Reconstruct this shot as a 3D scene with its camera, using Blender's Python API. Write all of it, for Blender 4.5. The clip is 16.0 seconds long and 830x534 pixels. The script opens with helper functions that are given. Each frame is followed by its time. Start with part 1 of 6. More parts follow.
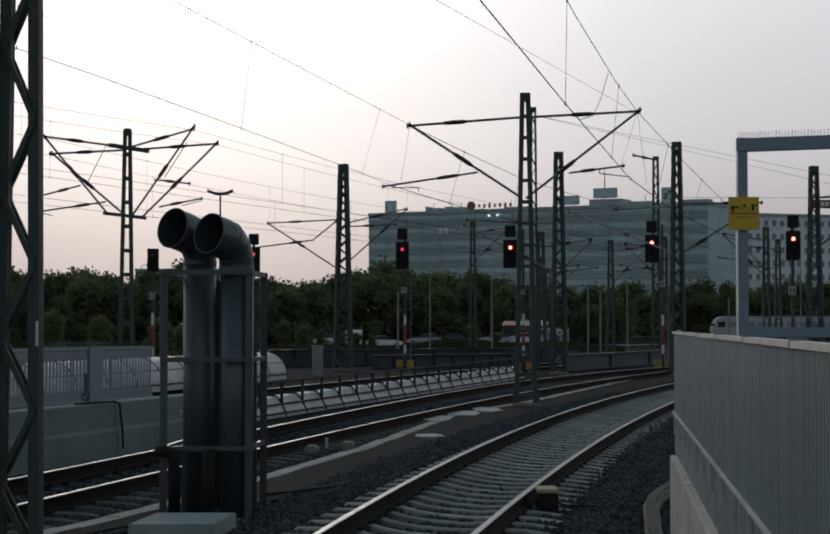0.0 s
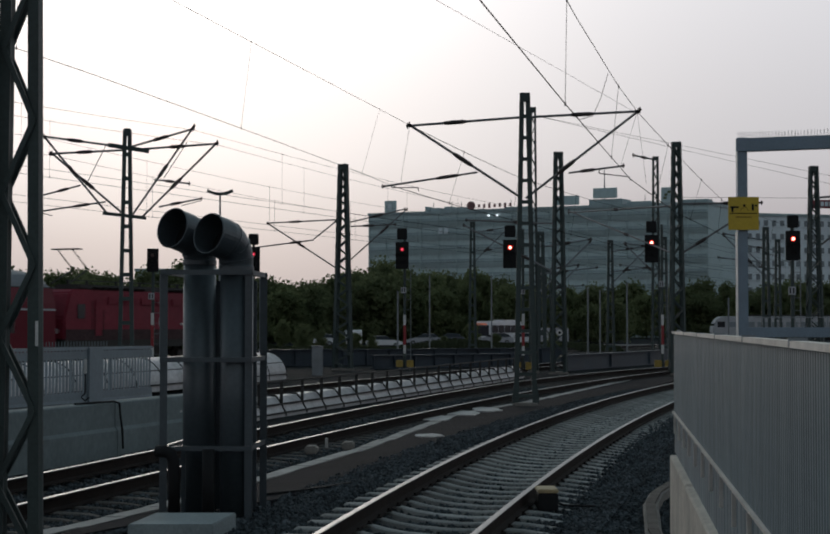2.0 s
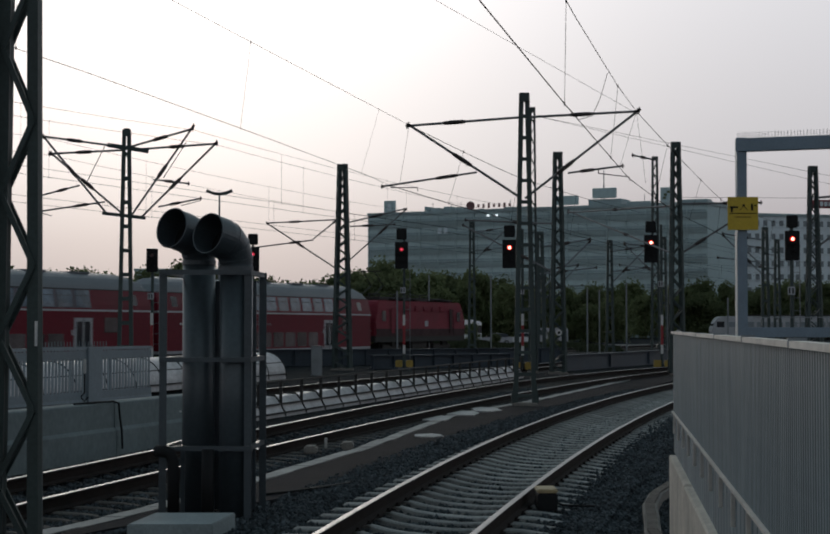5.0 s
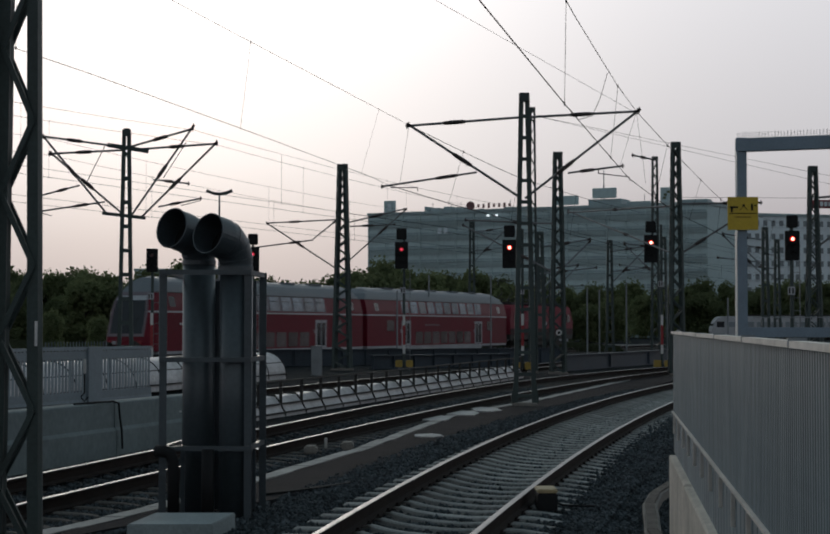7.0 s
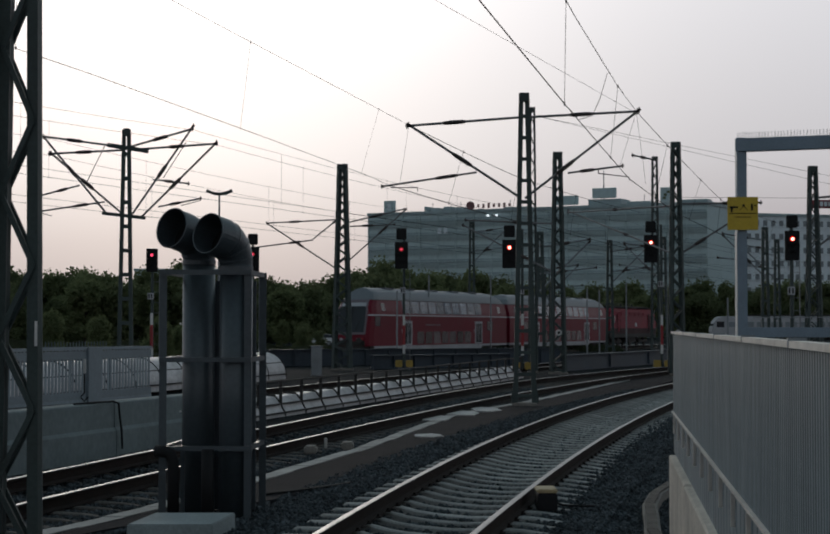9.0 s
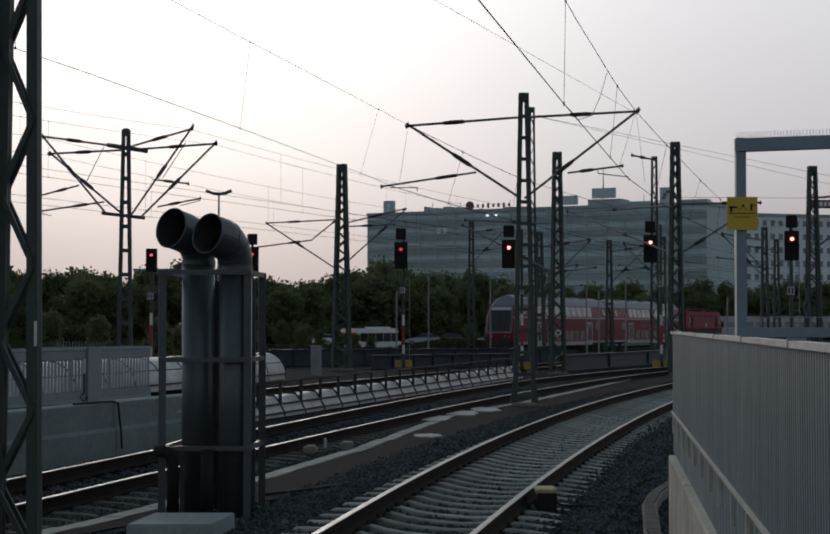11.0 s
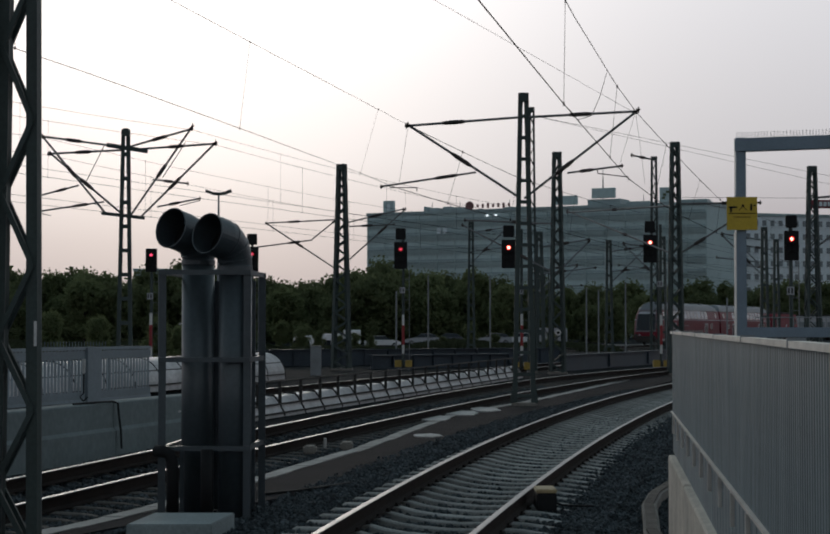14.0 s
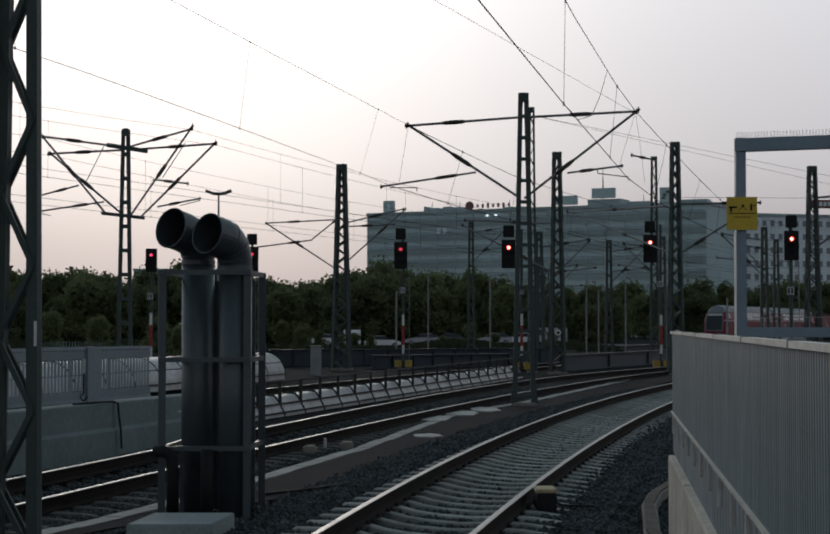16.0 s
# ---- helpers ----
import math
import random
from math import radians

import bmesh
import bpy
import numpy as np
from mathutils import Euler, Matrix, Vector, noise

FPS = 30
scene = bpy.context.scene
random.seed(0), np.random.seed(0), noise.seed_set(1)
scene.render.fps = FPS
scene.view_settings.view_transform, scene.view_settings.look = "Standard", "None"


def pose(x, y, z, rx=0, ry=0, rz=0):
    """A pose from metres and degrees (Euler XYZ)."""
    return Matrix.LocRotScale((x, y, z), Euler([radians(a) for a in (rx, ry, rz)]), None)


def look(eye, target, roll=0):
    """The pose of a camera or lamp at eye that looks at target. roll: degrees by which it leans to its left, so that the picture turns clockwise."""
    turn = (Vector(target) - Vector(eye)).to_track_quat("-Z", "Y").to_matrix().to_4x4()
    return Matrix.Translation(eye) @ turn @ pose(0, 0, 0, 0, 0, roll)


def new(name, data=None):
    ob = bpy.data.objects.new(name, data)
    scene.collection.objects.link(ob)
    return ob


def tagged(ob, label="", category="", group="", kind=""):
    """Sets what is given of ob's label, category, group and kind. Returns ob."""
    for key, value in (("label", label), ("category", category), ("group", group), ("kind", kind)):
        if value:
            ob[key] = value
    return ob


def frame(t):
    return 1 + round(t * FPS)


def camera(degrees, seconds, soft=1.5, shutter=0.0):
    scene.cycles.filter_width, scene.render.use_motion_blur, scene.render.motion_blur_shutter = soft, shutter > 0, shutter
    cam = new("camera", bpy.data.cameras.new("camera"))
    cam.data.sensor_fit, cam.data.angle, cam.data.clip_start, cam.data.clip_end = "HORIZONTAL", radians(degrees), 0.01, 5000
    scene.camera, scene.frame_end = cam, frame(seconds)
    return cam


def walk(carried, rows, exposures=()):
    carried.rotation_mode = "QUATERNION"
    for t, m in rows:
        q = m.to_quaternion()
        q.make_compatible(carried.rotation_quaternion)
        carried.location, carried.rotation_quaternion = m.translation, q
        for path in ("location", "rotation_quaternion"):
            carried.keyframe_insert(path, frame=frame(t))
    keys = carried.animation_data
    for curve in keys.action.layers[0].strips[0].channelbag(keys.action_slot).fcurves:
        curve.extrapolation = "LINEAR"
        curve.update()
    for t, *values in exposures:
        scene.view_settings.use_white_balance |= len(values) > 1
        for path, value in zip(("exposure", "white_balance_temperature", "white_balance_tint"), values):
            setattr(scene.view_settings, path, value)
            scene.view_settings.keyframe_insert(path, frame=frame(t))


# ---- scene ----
cam = camera(28.22, 16.0, soft=1.9, shutter=0.5)
EYE = (0.0, 0.0, 2.0)


def aim(yaw):
    return pose(*EYE, 90 + 2.093, 0, yaw)


walk(cam, [(0.0, aim(0.0)), (1.5, aim(-0.003)), (3.5, aim(-0.026)), (7.0, aim(-0.030)), (9.0, aim(-0.033)),
           (12.0, aim(-0.055)), (16.0, aim(-0.058))], exposures=[(0.0, 0.0), (16.0, 0.0)])

# ---- light: dusk, hazy sky, sun low behind haze ----
SUN_AZ, SUN_EL, HAZE_EL = -9.0, 10.0, 16.0   # degrees from +Y towards +X, and above the horizon
sun_way = Vector((math.sin(radians(SUN_AZ)) * math.cos(radians(SUN_EL)), math.cos(radians(SUN_AZ)) * math.cos(radians(SUN_EL)), math.sin(radians(SUN_EL))))


def make_world():
    w = bpy.data.worlds.new("dusk_sky")
    w.use_nodes = True
    scene.world = w
    nt = w.node_tree
    nt.nodes.clear()
    n, l = nt.nodes.new, nt.links.new
    co = n("ShaderNodeTexCoord")
    sep = n("ShaderNodeSeparateXYZ")
    l(co.outputs["Generated"], sep.inputs[0])
    ramp = n("ShaderNodeValToRGB")
    e = ramp.color_ramp.elements
    e[0].position, e[0].color = 0.0, (0.315, 0.268, 0.278, 1)
    e[1].position, e[1].color = 1.0, (0.155, 0.226, 0.268, 1)
    for p, c in ((0.05, (0.385, 0.358, 0.385)), (0.10, (0.53, 0.525, 0.56)), (0.2, (0.69, 0.69, 0.73)), (0.35, (0.355, 0.43, 0.48)), (0.6, (0.22, 0.297, 0.342))):
        k = e.new(p)
        k.color = (*c, 1)
    l(sep.outputs["Z"], ramp.inputs[0])
    dot = n("ShaderNodeVectorMath")
    dot.operation = "DOT_PRODUCT"
    dot.inputs[1].default_value = (math.sin(radians(SUN_AZ)) * math.cos(radians(HAZE_EL)), math.cos(radians(SUN_AZ)) * math.cos(radians(HAZE_EL)), math.sin(radians(HAZE_EL)))
    l(co.outputs["Generated"], dot.inputs[0])
    # brighter towards the sunset, duller away from it
    side = n("ShaderNodeMapRange")
    side.inputs["From Min"].default_value, side.inputs["From Max"].default_value = -1.0, 1.0
    side.inputs["To Min"].default_value, side.inputs["To Max"].default_value = 0.76, 1.0
    l(dot.outputs["Value"], side.inputs["Value"])
    mul = n("ShaderNodeMix")
    mul.data_type, mul.blend_type = "RGBA", "MULTIPLY"
    mul.inputs["Factor"].default_value = 1.0
    l(ramp.outputs[0], mul.inputs[6])
    l(side.outputs[0], mul.inputs[7])
    clampd = n("ShaderNodeMath")
    clampd.operation = "MAXIMUM"
    clampd.inputs[1].default_value = 0.0
    l(dot.outputs["Value"], clampd.inputs[0])
    power = n("ShaderNodeMath")
    power.operation = "POWER"
    power.inputs[1].default_value = 38.0
    l(clampd.outputs[0], power.inputs[0])
    glow = n("ShaderNodeMix")
    glow.data_type, glow.blend_type = "RGBA", "ADD"
    glow.inputs[7].default_value = (0.65, 0.606, 0.572, 1)
    l(power.outputs[0], glow.inputs["Factor"])
    l(mul.outputs[2], glow.inputs[6])
    sky = n("ShaderNodeTexSky")
    sky.sky_type, sky.sun_disc = "NISHITA", False
    sky.sun_elevation, sky.sun_rotation = radians(SUN_EL), radians(SUN_AZ)
    sky.dust_density, sky.air_density = 4.0, 1.0
    b1, b2, add, out = n("ShaderNodeBackground"), n("ShaderNodeBackground"), n("ShaderNodeAddShader"), n("ShaderNodeOutputWorld")
    l(glow.outputs[2], b1.inputs[0])
    l(sky.outputs[0], b2.inputs[0])
    b1.inputs[1].default_value, b2.inputs[1].default_value = 1.0, 0.0020
    l(b1.outputs[0], add.inputs[0])
    l(b2.outputs[0], add.inputs[1])
    l(add.outputs[0], out.inputs[0])


make_world()
sun = new("sun", bpy.data.lights.new("sun", "SUN"))
sun.data.energy, sun.data.angle, sun.data.color = 0.22, radians(16), (1.0, 0.90, 0.80)
sun.matrix_world = look(sun_way * 100, (0, 0, 0))


# ---- materials ----
def mat(name, color, rough=0.6, metal=0.0, vary=0.25, big=0.8, small=18.0, bump=0.15, stain=None, coat=0.0, emit=0.0, per_piece=0.0, spec=0.5, through_light=0.0, island=0.0):
    """A surface with a slow and a fine variation of its colour, roughness and relief; big and small are noise scales per metre."""
    m = bpy.data.materials.new(name)
    m.use_nodes = True
    nt = m.node_tree
    n, l = nt.nodes.new, nt.links.new
    bsdf = nt.nodes["Principled BSDF"]
    co = n("ShaderNodeTexCoord")
    a, b = n("ShaderNodeTexNoise"), n("ShaderNodeTexNoise")
    for node, s in ((a, big), (b, small)):
        node.inputs["Scale"].default_value = s
        node.inputs["Detail"].default_value = 6.0
        l(co.outputs["Object"], node.inputs["Vector"])
    ma = n("ShaderNodeMapRange")
    ma.inputs["From Min"].default_value, ma.inputs["From Max"].default_value = 0.3, 0.7
    l(a.outputs["Fac"], ma.inputs["Value"])
    c1 = n("ShaderNodeMix")
    c1.data_type = "RGBA"
    lo = tuple(max(0.0, c * (1 - vary)) for c in color) if stain is None else stain
    c1.inputs[6].default_value, c1.inputs[7].default_value = (*lo, 1), (*[min(1, c * (1 + vary * 0.6)) for c in color], 1)
    l(ma.outputs[0], c1.inputs["Factor"])
    c2 = n("ShaderNodeMix")
    c2.data_type, c2.blend_type = "RGBA", "MULTIPLY"
    mb = n("ShaderNodeMapRange")
    mb.inputs["From Min"].default_value, mb.inputs["From Max"].default_value = 0.25, 0.75
    mb.inputs["To Min"].default_value, mb.inputs["To Max"].default_value = 1 - vary * 0.9, 1 + vary * 0.5
    l(b.outputs["Fac"], mb.inputs["Value"])
    c2.inputs["Factor"].default_value = 1.0
    l(c1.outputs[2], c2.inputs[6])
    l(mb.outputs[0], c2.inputs[7])
    last = c2.outputs[2]
    if per_piece:
        info = n("ShaderNodeObjectInfo")
        mp = n("ShaderNodeMapRange")
        mp.inputs["To Min"].default_value, mp.inputs["To Max"].default_value = 1 - per_piece, 1 + per_piece
        l(info.outputs["Random"], mp.inputs["Value"])
        c3 = n("ShaderNodeMix")
        c3.data_type, c3.blend_type = "RGBA", "MULTIPLY"
        c3.inputs["Factor"].default_value = 1.0
        l(last, c3.inputs[6])
        l(mp.outputs[0], c3.inputs[7])
        last = c3.outputs[2]
    if island:
        geo = n("ShaderNodeNewGeometry")
        mi = n("ShaderNodeMapRange")
        mi.inputs["To Min"].default_value, mi.inputs["To Max"].default_value = 1 - island, 1 + island
        l(geo.outputs["Random Per Island"], mi.inputs["Value"])
        c4 = n("ShaderNodeMix")
        c4.data_type, c4.blend_type = "RGBA", "MULTIPLY"
        c4.inputs["Factor"].default_value = 1.0
        l(last, c4.inputs[6])
        l(mi.outputs[0], c4.inputs[7])
        last = c4.outputs[2]
    l(last, bsdf.inputs["Base Color"])
    mr = n("ShaderNodeMapRange")
    mr.inputs["To Min"].default_value, mr.inputs["To Max"].default_value = max(0.03, rough - 0.12), min(1.0, rough + 0.12)
    l(a.outputs["Fac"], mr.inputs["Value"])
    l(mr.outputs[0], bsdf.inputs["Roughness"])
    bsdf.inputs["Metallic"].default_value = metal
    bsdf.inputs["Coat Weight"].default_value = coat
    bsdf.inputs["Specular IOR Level"].default_value = spec
    if bump:
        bp = n("ShaderNodeBump")
        bp.inputs["Strength"].default_value, bp.inputs["Distance"].default_value = bump, 0.02
        l(b.outputs["Fac"], bp.inputs["Height"])
        l(bp.outputs[0], bsdf.inputs["Normal"])
    if emit:
        bsdf.inputs["Emission Color"].default_value = (*color, 1)
        bsdf.inputs["Emission Strength"].default_value = emit
    if through_light:
        tr, mx = n("ShaderNodeBsdfTranslucent"), n("ShaderNodeMixShader")
        l(last, tr.inputs["Color"])
        mx.inputs[0].default_value = through_light
        l(bsdf.outputs[0], mx.inputs[1])
        l(tr.outputs[0], mx.inputs[2])
        l(mx.outputs[0], nt.nodes["Material Output"].inputs["Surface"])
    return m


M = dict(
    ground=mat("dark_gravel_ground", (0.021, 0.0245, 0.0265), 0.95, spec=0.02, vary=0.45, big=0.5, small=22, bump=0.8),
    ballast=mat("ballast_stone", (0.060, 0.070, 0.077), 0.9, spec=0.15, vary=0.4, island=0.6, big=3, small=25, bump=0.5),
    asphalt=mat("worn_asphalt", (0.0175, 0.0175, 0.0205), 0.95, spec=0.06, vary=0.5, big=0.9, small=60, bump=0.4),
    road=mat("street_asphalt", (0.06, 0.06, 0.06), 0.9, vary=0.2, big=0.1, small=8, bump=0.2),
    concrete=mat("grey_concrete", (0.265, 0.30, 0.305), 0.85, spec=0.3, vary=0.25, big=1.2, small=30, bump=0.25),
    curb=mat("pale_concrete", (0.36, 0.345, 0.325), 0.85, spec=0.2, vary=0.3, big=1.5, small=30, bump=0.3),
    wallc=mat("stained_concrete", (0.16, 0.195, 0.20), 0.85, spec=0.3, vary=0.2, big=0.6, small=9, bump=0.12),
    sleeper=mat("concrete_sleeper", (0.30, 0.30, 0.287), 0.85, spec=0.2, vary=0.35, big=2.5, small=30, bump=0.3, per_piece=0.2),
    railside=mat("rusty_rail_side", (0.022, 0.0165, 0.0145), 0.9, spec=0.1, vary=0.35, big=3, small=40, bump=0.3),
    railhead=mat("polished_rail_head", (0.22, 0.22, 0.225), 0.40, 1.0, vary=0.15, big=2, small=40, bump=0.03),
    mast=mat("green_grey_painted_steel", (0.034, 0.052, 0.050), 0.6, 0.1, vary=0.3, big=1.5, small=25, bump=0.1),
    galv=mat("galvanised_steel", (0.20, 0.22, 0.235), 0.5, 0.45, vary=0.2, big=2, small=30, bump=0.06),
    duct=mat("grey_painted_duct", (0.058, 0.073, 0.084), 0.4, 0.2, vary=0.18, big=1.2, small=20, bump=0.05),
    dark=mat("black_plastic", (0.012, 0.012, 0.013), 0.7, spec=0.2, vary=0.2, bump=0.03),
    wire=mat("dark_wire", (0.03, 0.028, 0.027), 0.95, 0.0, spec=0.0, vary=0.2, bump=0.0),
    insul=mat("brown_insulator", (0.03, 0.022, 0.02), 0.6, vary=0.2, bump=0.0),
    bluegrey=mat("blue_grey_painted_steel", (0.17, 0.225, 0.28), 0.5, 0.1, vary=0.12, big=1.5, small=20, bump=0.04),
    fence=mat("grey_fence_slat", (0.155, 0.20, 0.22), 0.5, 0.1, vary=0.12, big=1, small=15, bump=0.04, per_piece=0.16),
    girder=mat("dark_blue_girder", (0.040, 0.053, 0.068), 0.6, 0.0, spec=0.25, vary=0.25, big=0.5, small=12, bump=0.1),
    # pale warm tone paints the sky light that the rails catch
    handrail=mat("pale_skylit_handrail", (0.62, 0.58, 0.53), 0.5, vary=0.2, big=2, small=12, bump=0.1),
    loco=mat("weathered_red_lacquer", (0.20, 0.026, 0.042), 0.55, spec=0.12, vary=0.2, big=0.5, small=5, bump=0.02),
    tube=mat("grey_cantilever_tube", (0.14, 0.14, 0.143), 0.6, 0.2, vary=0.2, bump=0.0),
    mortar=mat("pale_mortar", (0.50, 0.48, 0.46), 0.9, spec=0.2, vary=0.3, big=3, small=25, bump=0.2),
    lid=mat("brown_grey_lid_concrete", (0.105, 0.093, 0.082), 0.9, spec=0.15, vary=0.35, big=3, small=25, bump=0.25, per_piece=0.15),
    tan=mat("tan_plastic_lid", (0.40, 0.31, 0.17), 0.7, vary=0.2, big=4, bump=0.05),
    trough=mat("dirty_trough_concrete", (0.185, 0.172, 0.155), 0.9, spec=0.2, vary=0.3, big=2, small=25, bump=0.2),
    slat=mat("blue_grey_slat", (0.18, 0.222, 0.252), 0.5, 0.1, vary=0.14, big=1, small=12, bump=0.04, per_piece=0.14),
    scrub=mat("dull_scrub", (0.045, 0.055, 0.032), 0.9, spec=0.05, vary=0.4, big=0.2, small=3, bump=0.0),
    bed=mat("packed_ballast", (0.046, 0.0535, 0.059), 0.95, spec=0.1, vary=0.6, big=5, small=38, bump=1.0),
    oldsleeper=mat("brown_dusty_sleeper", (0.092, 0.083, 0.075), 0.9, spec=0.15, vary=0.4, big=2.5, small=30, bump=0.3, per_piece=0.25),
    edge=mat("warm_pale_concrete", (0.52, 0.475, 0.41), 0.85, spec=0.2, vary=0.28, big=1.8, small=25, bump=0.3),
    white=mat("white_paint", (0.56, 0.56, 0.55), 0.5, vary=0.15, bump=0.03),
    sheet=mat("white_translucent_sheet", (0.43, 0.425, 0.43), 0.5, vary=0.32, big=1.3, small=10, bump=0.1),
    redpaint=mat("red_paint", (0.27, 0.015, 0.02), 0.5, vary=0.15, bump=0.03),
    yellowbox=mat("dirty_yellow_box", (0.33, 0.225, 0.04), 0.6, vary=0.25, big=3, bump=0.03),
    yellow=mat("yellow_sign_paint", (0.52, 0.36, 0.02), 0.5, vary=0.12, big=2, bump=0.03),
    train=mat("traffic_red_lacquer", (0.135, 0.010, 0.021), 0.45, spec=0.12, vary=0.14, big=0.4, small=6, bump=0.02),
    trainlow=mat("dusty_red_lacquer", (0.14, 0.012, 0.016), 0.5, spec=0.12, vary=0.2, big=0.4, small=6, bump=0.02),
    troof=mat("grey_train_roof", (0.118, 0.133, 0.150), 0.5, vary=0.15, big=0.6, small=8, bump=0.03),
    tsill=mat("light_grey_sill", (0.34, 0.35, 0.37), 0.5, vary=0.18, big=0.6, small=8, bump=0.03),
    under=mat("dirty_underframe", (0.03, 0.028, 0.026), 0.8, vary=0.3, bump=0.1),
    glass=mat("tinted_window", (0.016, 0.02, 0.026), 0.08, spec=0.3, vary=0.1, bump=0.0),
    # pane colour carries the sky's brightness, varied from window to window
    glasslit=mat("sky_painted_train_window", (0.115, 0.15, 0.19), 0.12, spec=0.3, vary=0.5, big=0.9, bump=0.0, per_piece=0.45),
    # dull pinkish reflections are painted into this glass colour
    glassdull=mat("reflection_tinted_window", (0.075, 0.062, 0.065), 0.22, vary=0.5, big=0.8, bump=0.0, per_piece=0.6),
    mask=mat("lilac_grey_cab_mask", (0.105, 0.075, 0.09), 0.35, vary=0.12, big=0.8, small=8, bump=0.02),
    band=mat("dark_window_band_paint", (0.060, 0.052, 0.070), 0.4, spec=0.25, vary=0.2, big=0.6, small=6, bump=0.02),
    grime=mat("grey_brake_dust_lacquer", (0.075, 0.045, 0.047), 0.8, spec=0.1, vary=0.35, big=0.7, small=6, bump=0.02),
    lens=mat("unlit_lens", (0.03, 0.004, 0.004), 0.2, bump=0.0),
    lensred=mat("lit_red_lens", (1.0, 0.03, 0.02), 0.3, bump=0.0, emit=0.9),
    lensreddim=mat("dim_red_lens", (1.0, 0.02, 0.03), 0.3, bump=0.0, emit=0.05),
    corebright=mat("signal_lamp_core", (1.0, 0.30, 0.22), 0.3, bump=0.0, emit=7.0),
    coredim=mat("signal_lamp_dim_core", (1.0, 0.06, 0.14), 0.3, bump=0.0, emit=1.8),
    # cladding lightened: the haze of distance is mixed into its colour
    facade=mat("hazed_grey_green_cladding", (0.405, 0.51, 0.525), 0.6, spec=0.2, vary=0.12, big=0.06, small=1.2, bump=0.05),
    facadedark=mat("dark_window_band", (0.285, 0.362, 0.378), 0.5, spec=0.25, vary=0.15, big=0.1, small=1.0, bump=0.0),
    facadepale=mat("pale_render_wall", (0.62, 0.69, 0.73), 0.8, vary=0.1, big=0.08, small=1.0, bump=0.0),
    pane=mat("dark_far_window", (0.17, 0.20, 0.22), 0.4, vary=0.15, bump=0.0),
    bark=mat("bark", (0.05, 0.04, 0.03), 0.95, vary=0.3, bump=0.5),
    leaf=mat("green_leaves", (0.155, 0.185, 0.092), 0.9, spec=0.03, through_light=0.5, vary=0.2, big=0.25, small=3.0, bump=0.0, per_piece=0.14),
    leafdark=mat("dark_green_leaves", (0.14, 0.165, 0.085), 0.9, spec=0.03, through_light=0.5, vary=0.2, big=0.2, small=3.0, bump=0.0, per_piece=0.14),
    tyre=mat("tyre_rubber", (0.02, 0.02, 0.02), 0.9, bump=0.05),
    carwhite=mat("white_car_paint", (0.62, 0.63, 0.65), 0.3, vary=0.08, bump=0.0, coat=0.6),
    cargrey=mat("silver_car_paint", (0.30, 0.32, 0.35), 0.3, 0.3, vary=0.08, bump=0.0, coat=0.6),
    carblue=mat("dark_blue_car_paint", (0.07, 0.08, 0.11), 0.3, vary=0.08, bump=0.0, coat=0.6),
    amber=mat("amber_display", (1.0, 0.22, 0.08), 0.4, bump=0.0, emit=0.10),
)


# ---- mesh helpers ----
def part(name, bm, material, parent=None, label="", smooth=False):
    me = bpy.data.meshes.new(name)
    bmesh.ops.recalc_face_normals(bm, faces=bm.faces)
    bm.to_mesh(me)
    bm.free()
    me.materials.append(material)
    if smooth:
        for p in me.polygons:
            p.use_smooth = True
    ob = new(name, me)
    ob.parent = parent
    return tagged(ob, label)


def thing(name, label, category, group="", kind="", at=None):
    ob = new(name)
    if at is not None:
        ob.matrix_basis = at
    return tagged(ob, label, category, group, kind)


def box(bm, c, s, m=None, bevel=0.0):
    g = bmesh.ops.create_cube(bm, size=1.0)
    t = Matrix.Translation(c) @ Matrix.Diagonal((*s, 1))
    bmesh.ops.transform(bm, matrix=(m @ t) if m else t, verts=g["verts"])
    if bevel:
        bmesh.ops.bevel(bm, geom=list({e for v in g["verts"] for e in v.link_edges}), offset=bevel, segments=2, affect="EDGES")
    return g["verts"]


def bar(bm, p, q, w, h=None):
    """A square-edged member from p to q."""
    p, q = Vector(p), Vector(q)
    d = q - p
    m = d.to_track_quat("Z", "Y").to_matrix().to_4x4()
    m.translation = (p + q) / 2
    g = bmesh.ops.create_cube(bm, size=1.0)
    bmesh.ops.transform(bm, matrix=m @ Matrix.Diagonal((w, h or w, d.length, 1)), verts=g["verts"])


def rod(bm, p, q, r, r2=None, seg=8):
    p, q = Vector(p), Vector(q)
    d = q - p
    m = d.to_track_quat("Z", "Y").to_matrix().to_4x4()
    m.translation = (p + q) / 2
    bmesh.ops.create_cone(bm, cap_ends=True, segments=seg, radius1=r, radius2=r if r2 is None else r2, depth=d.length, matrix=m)


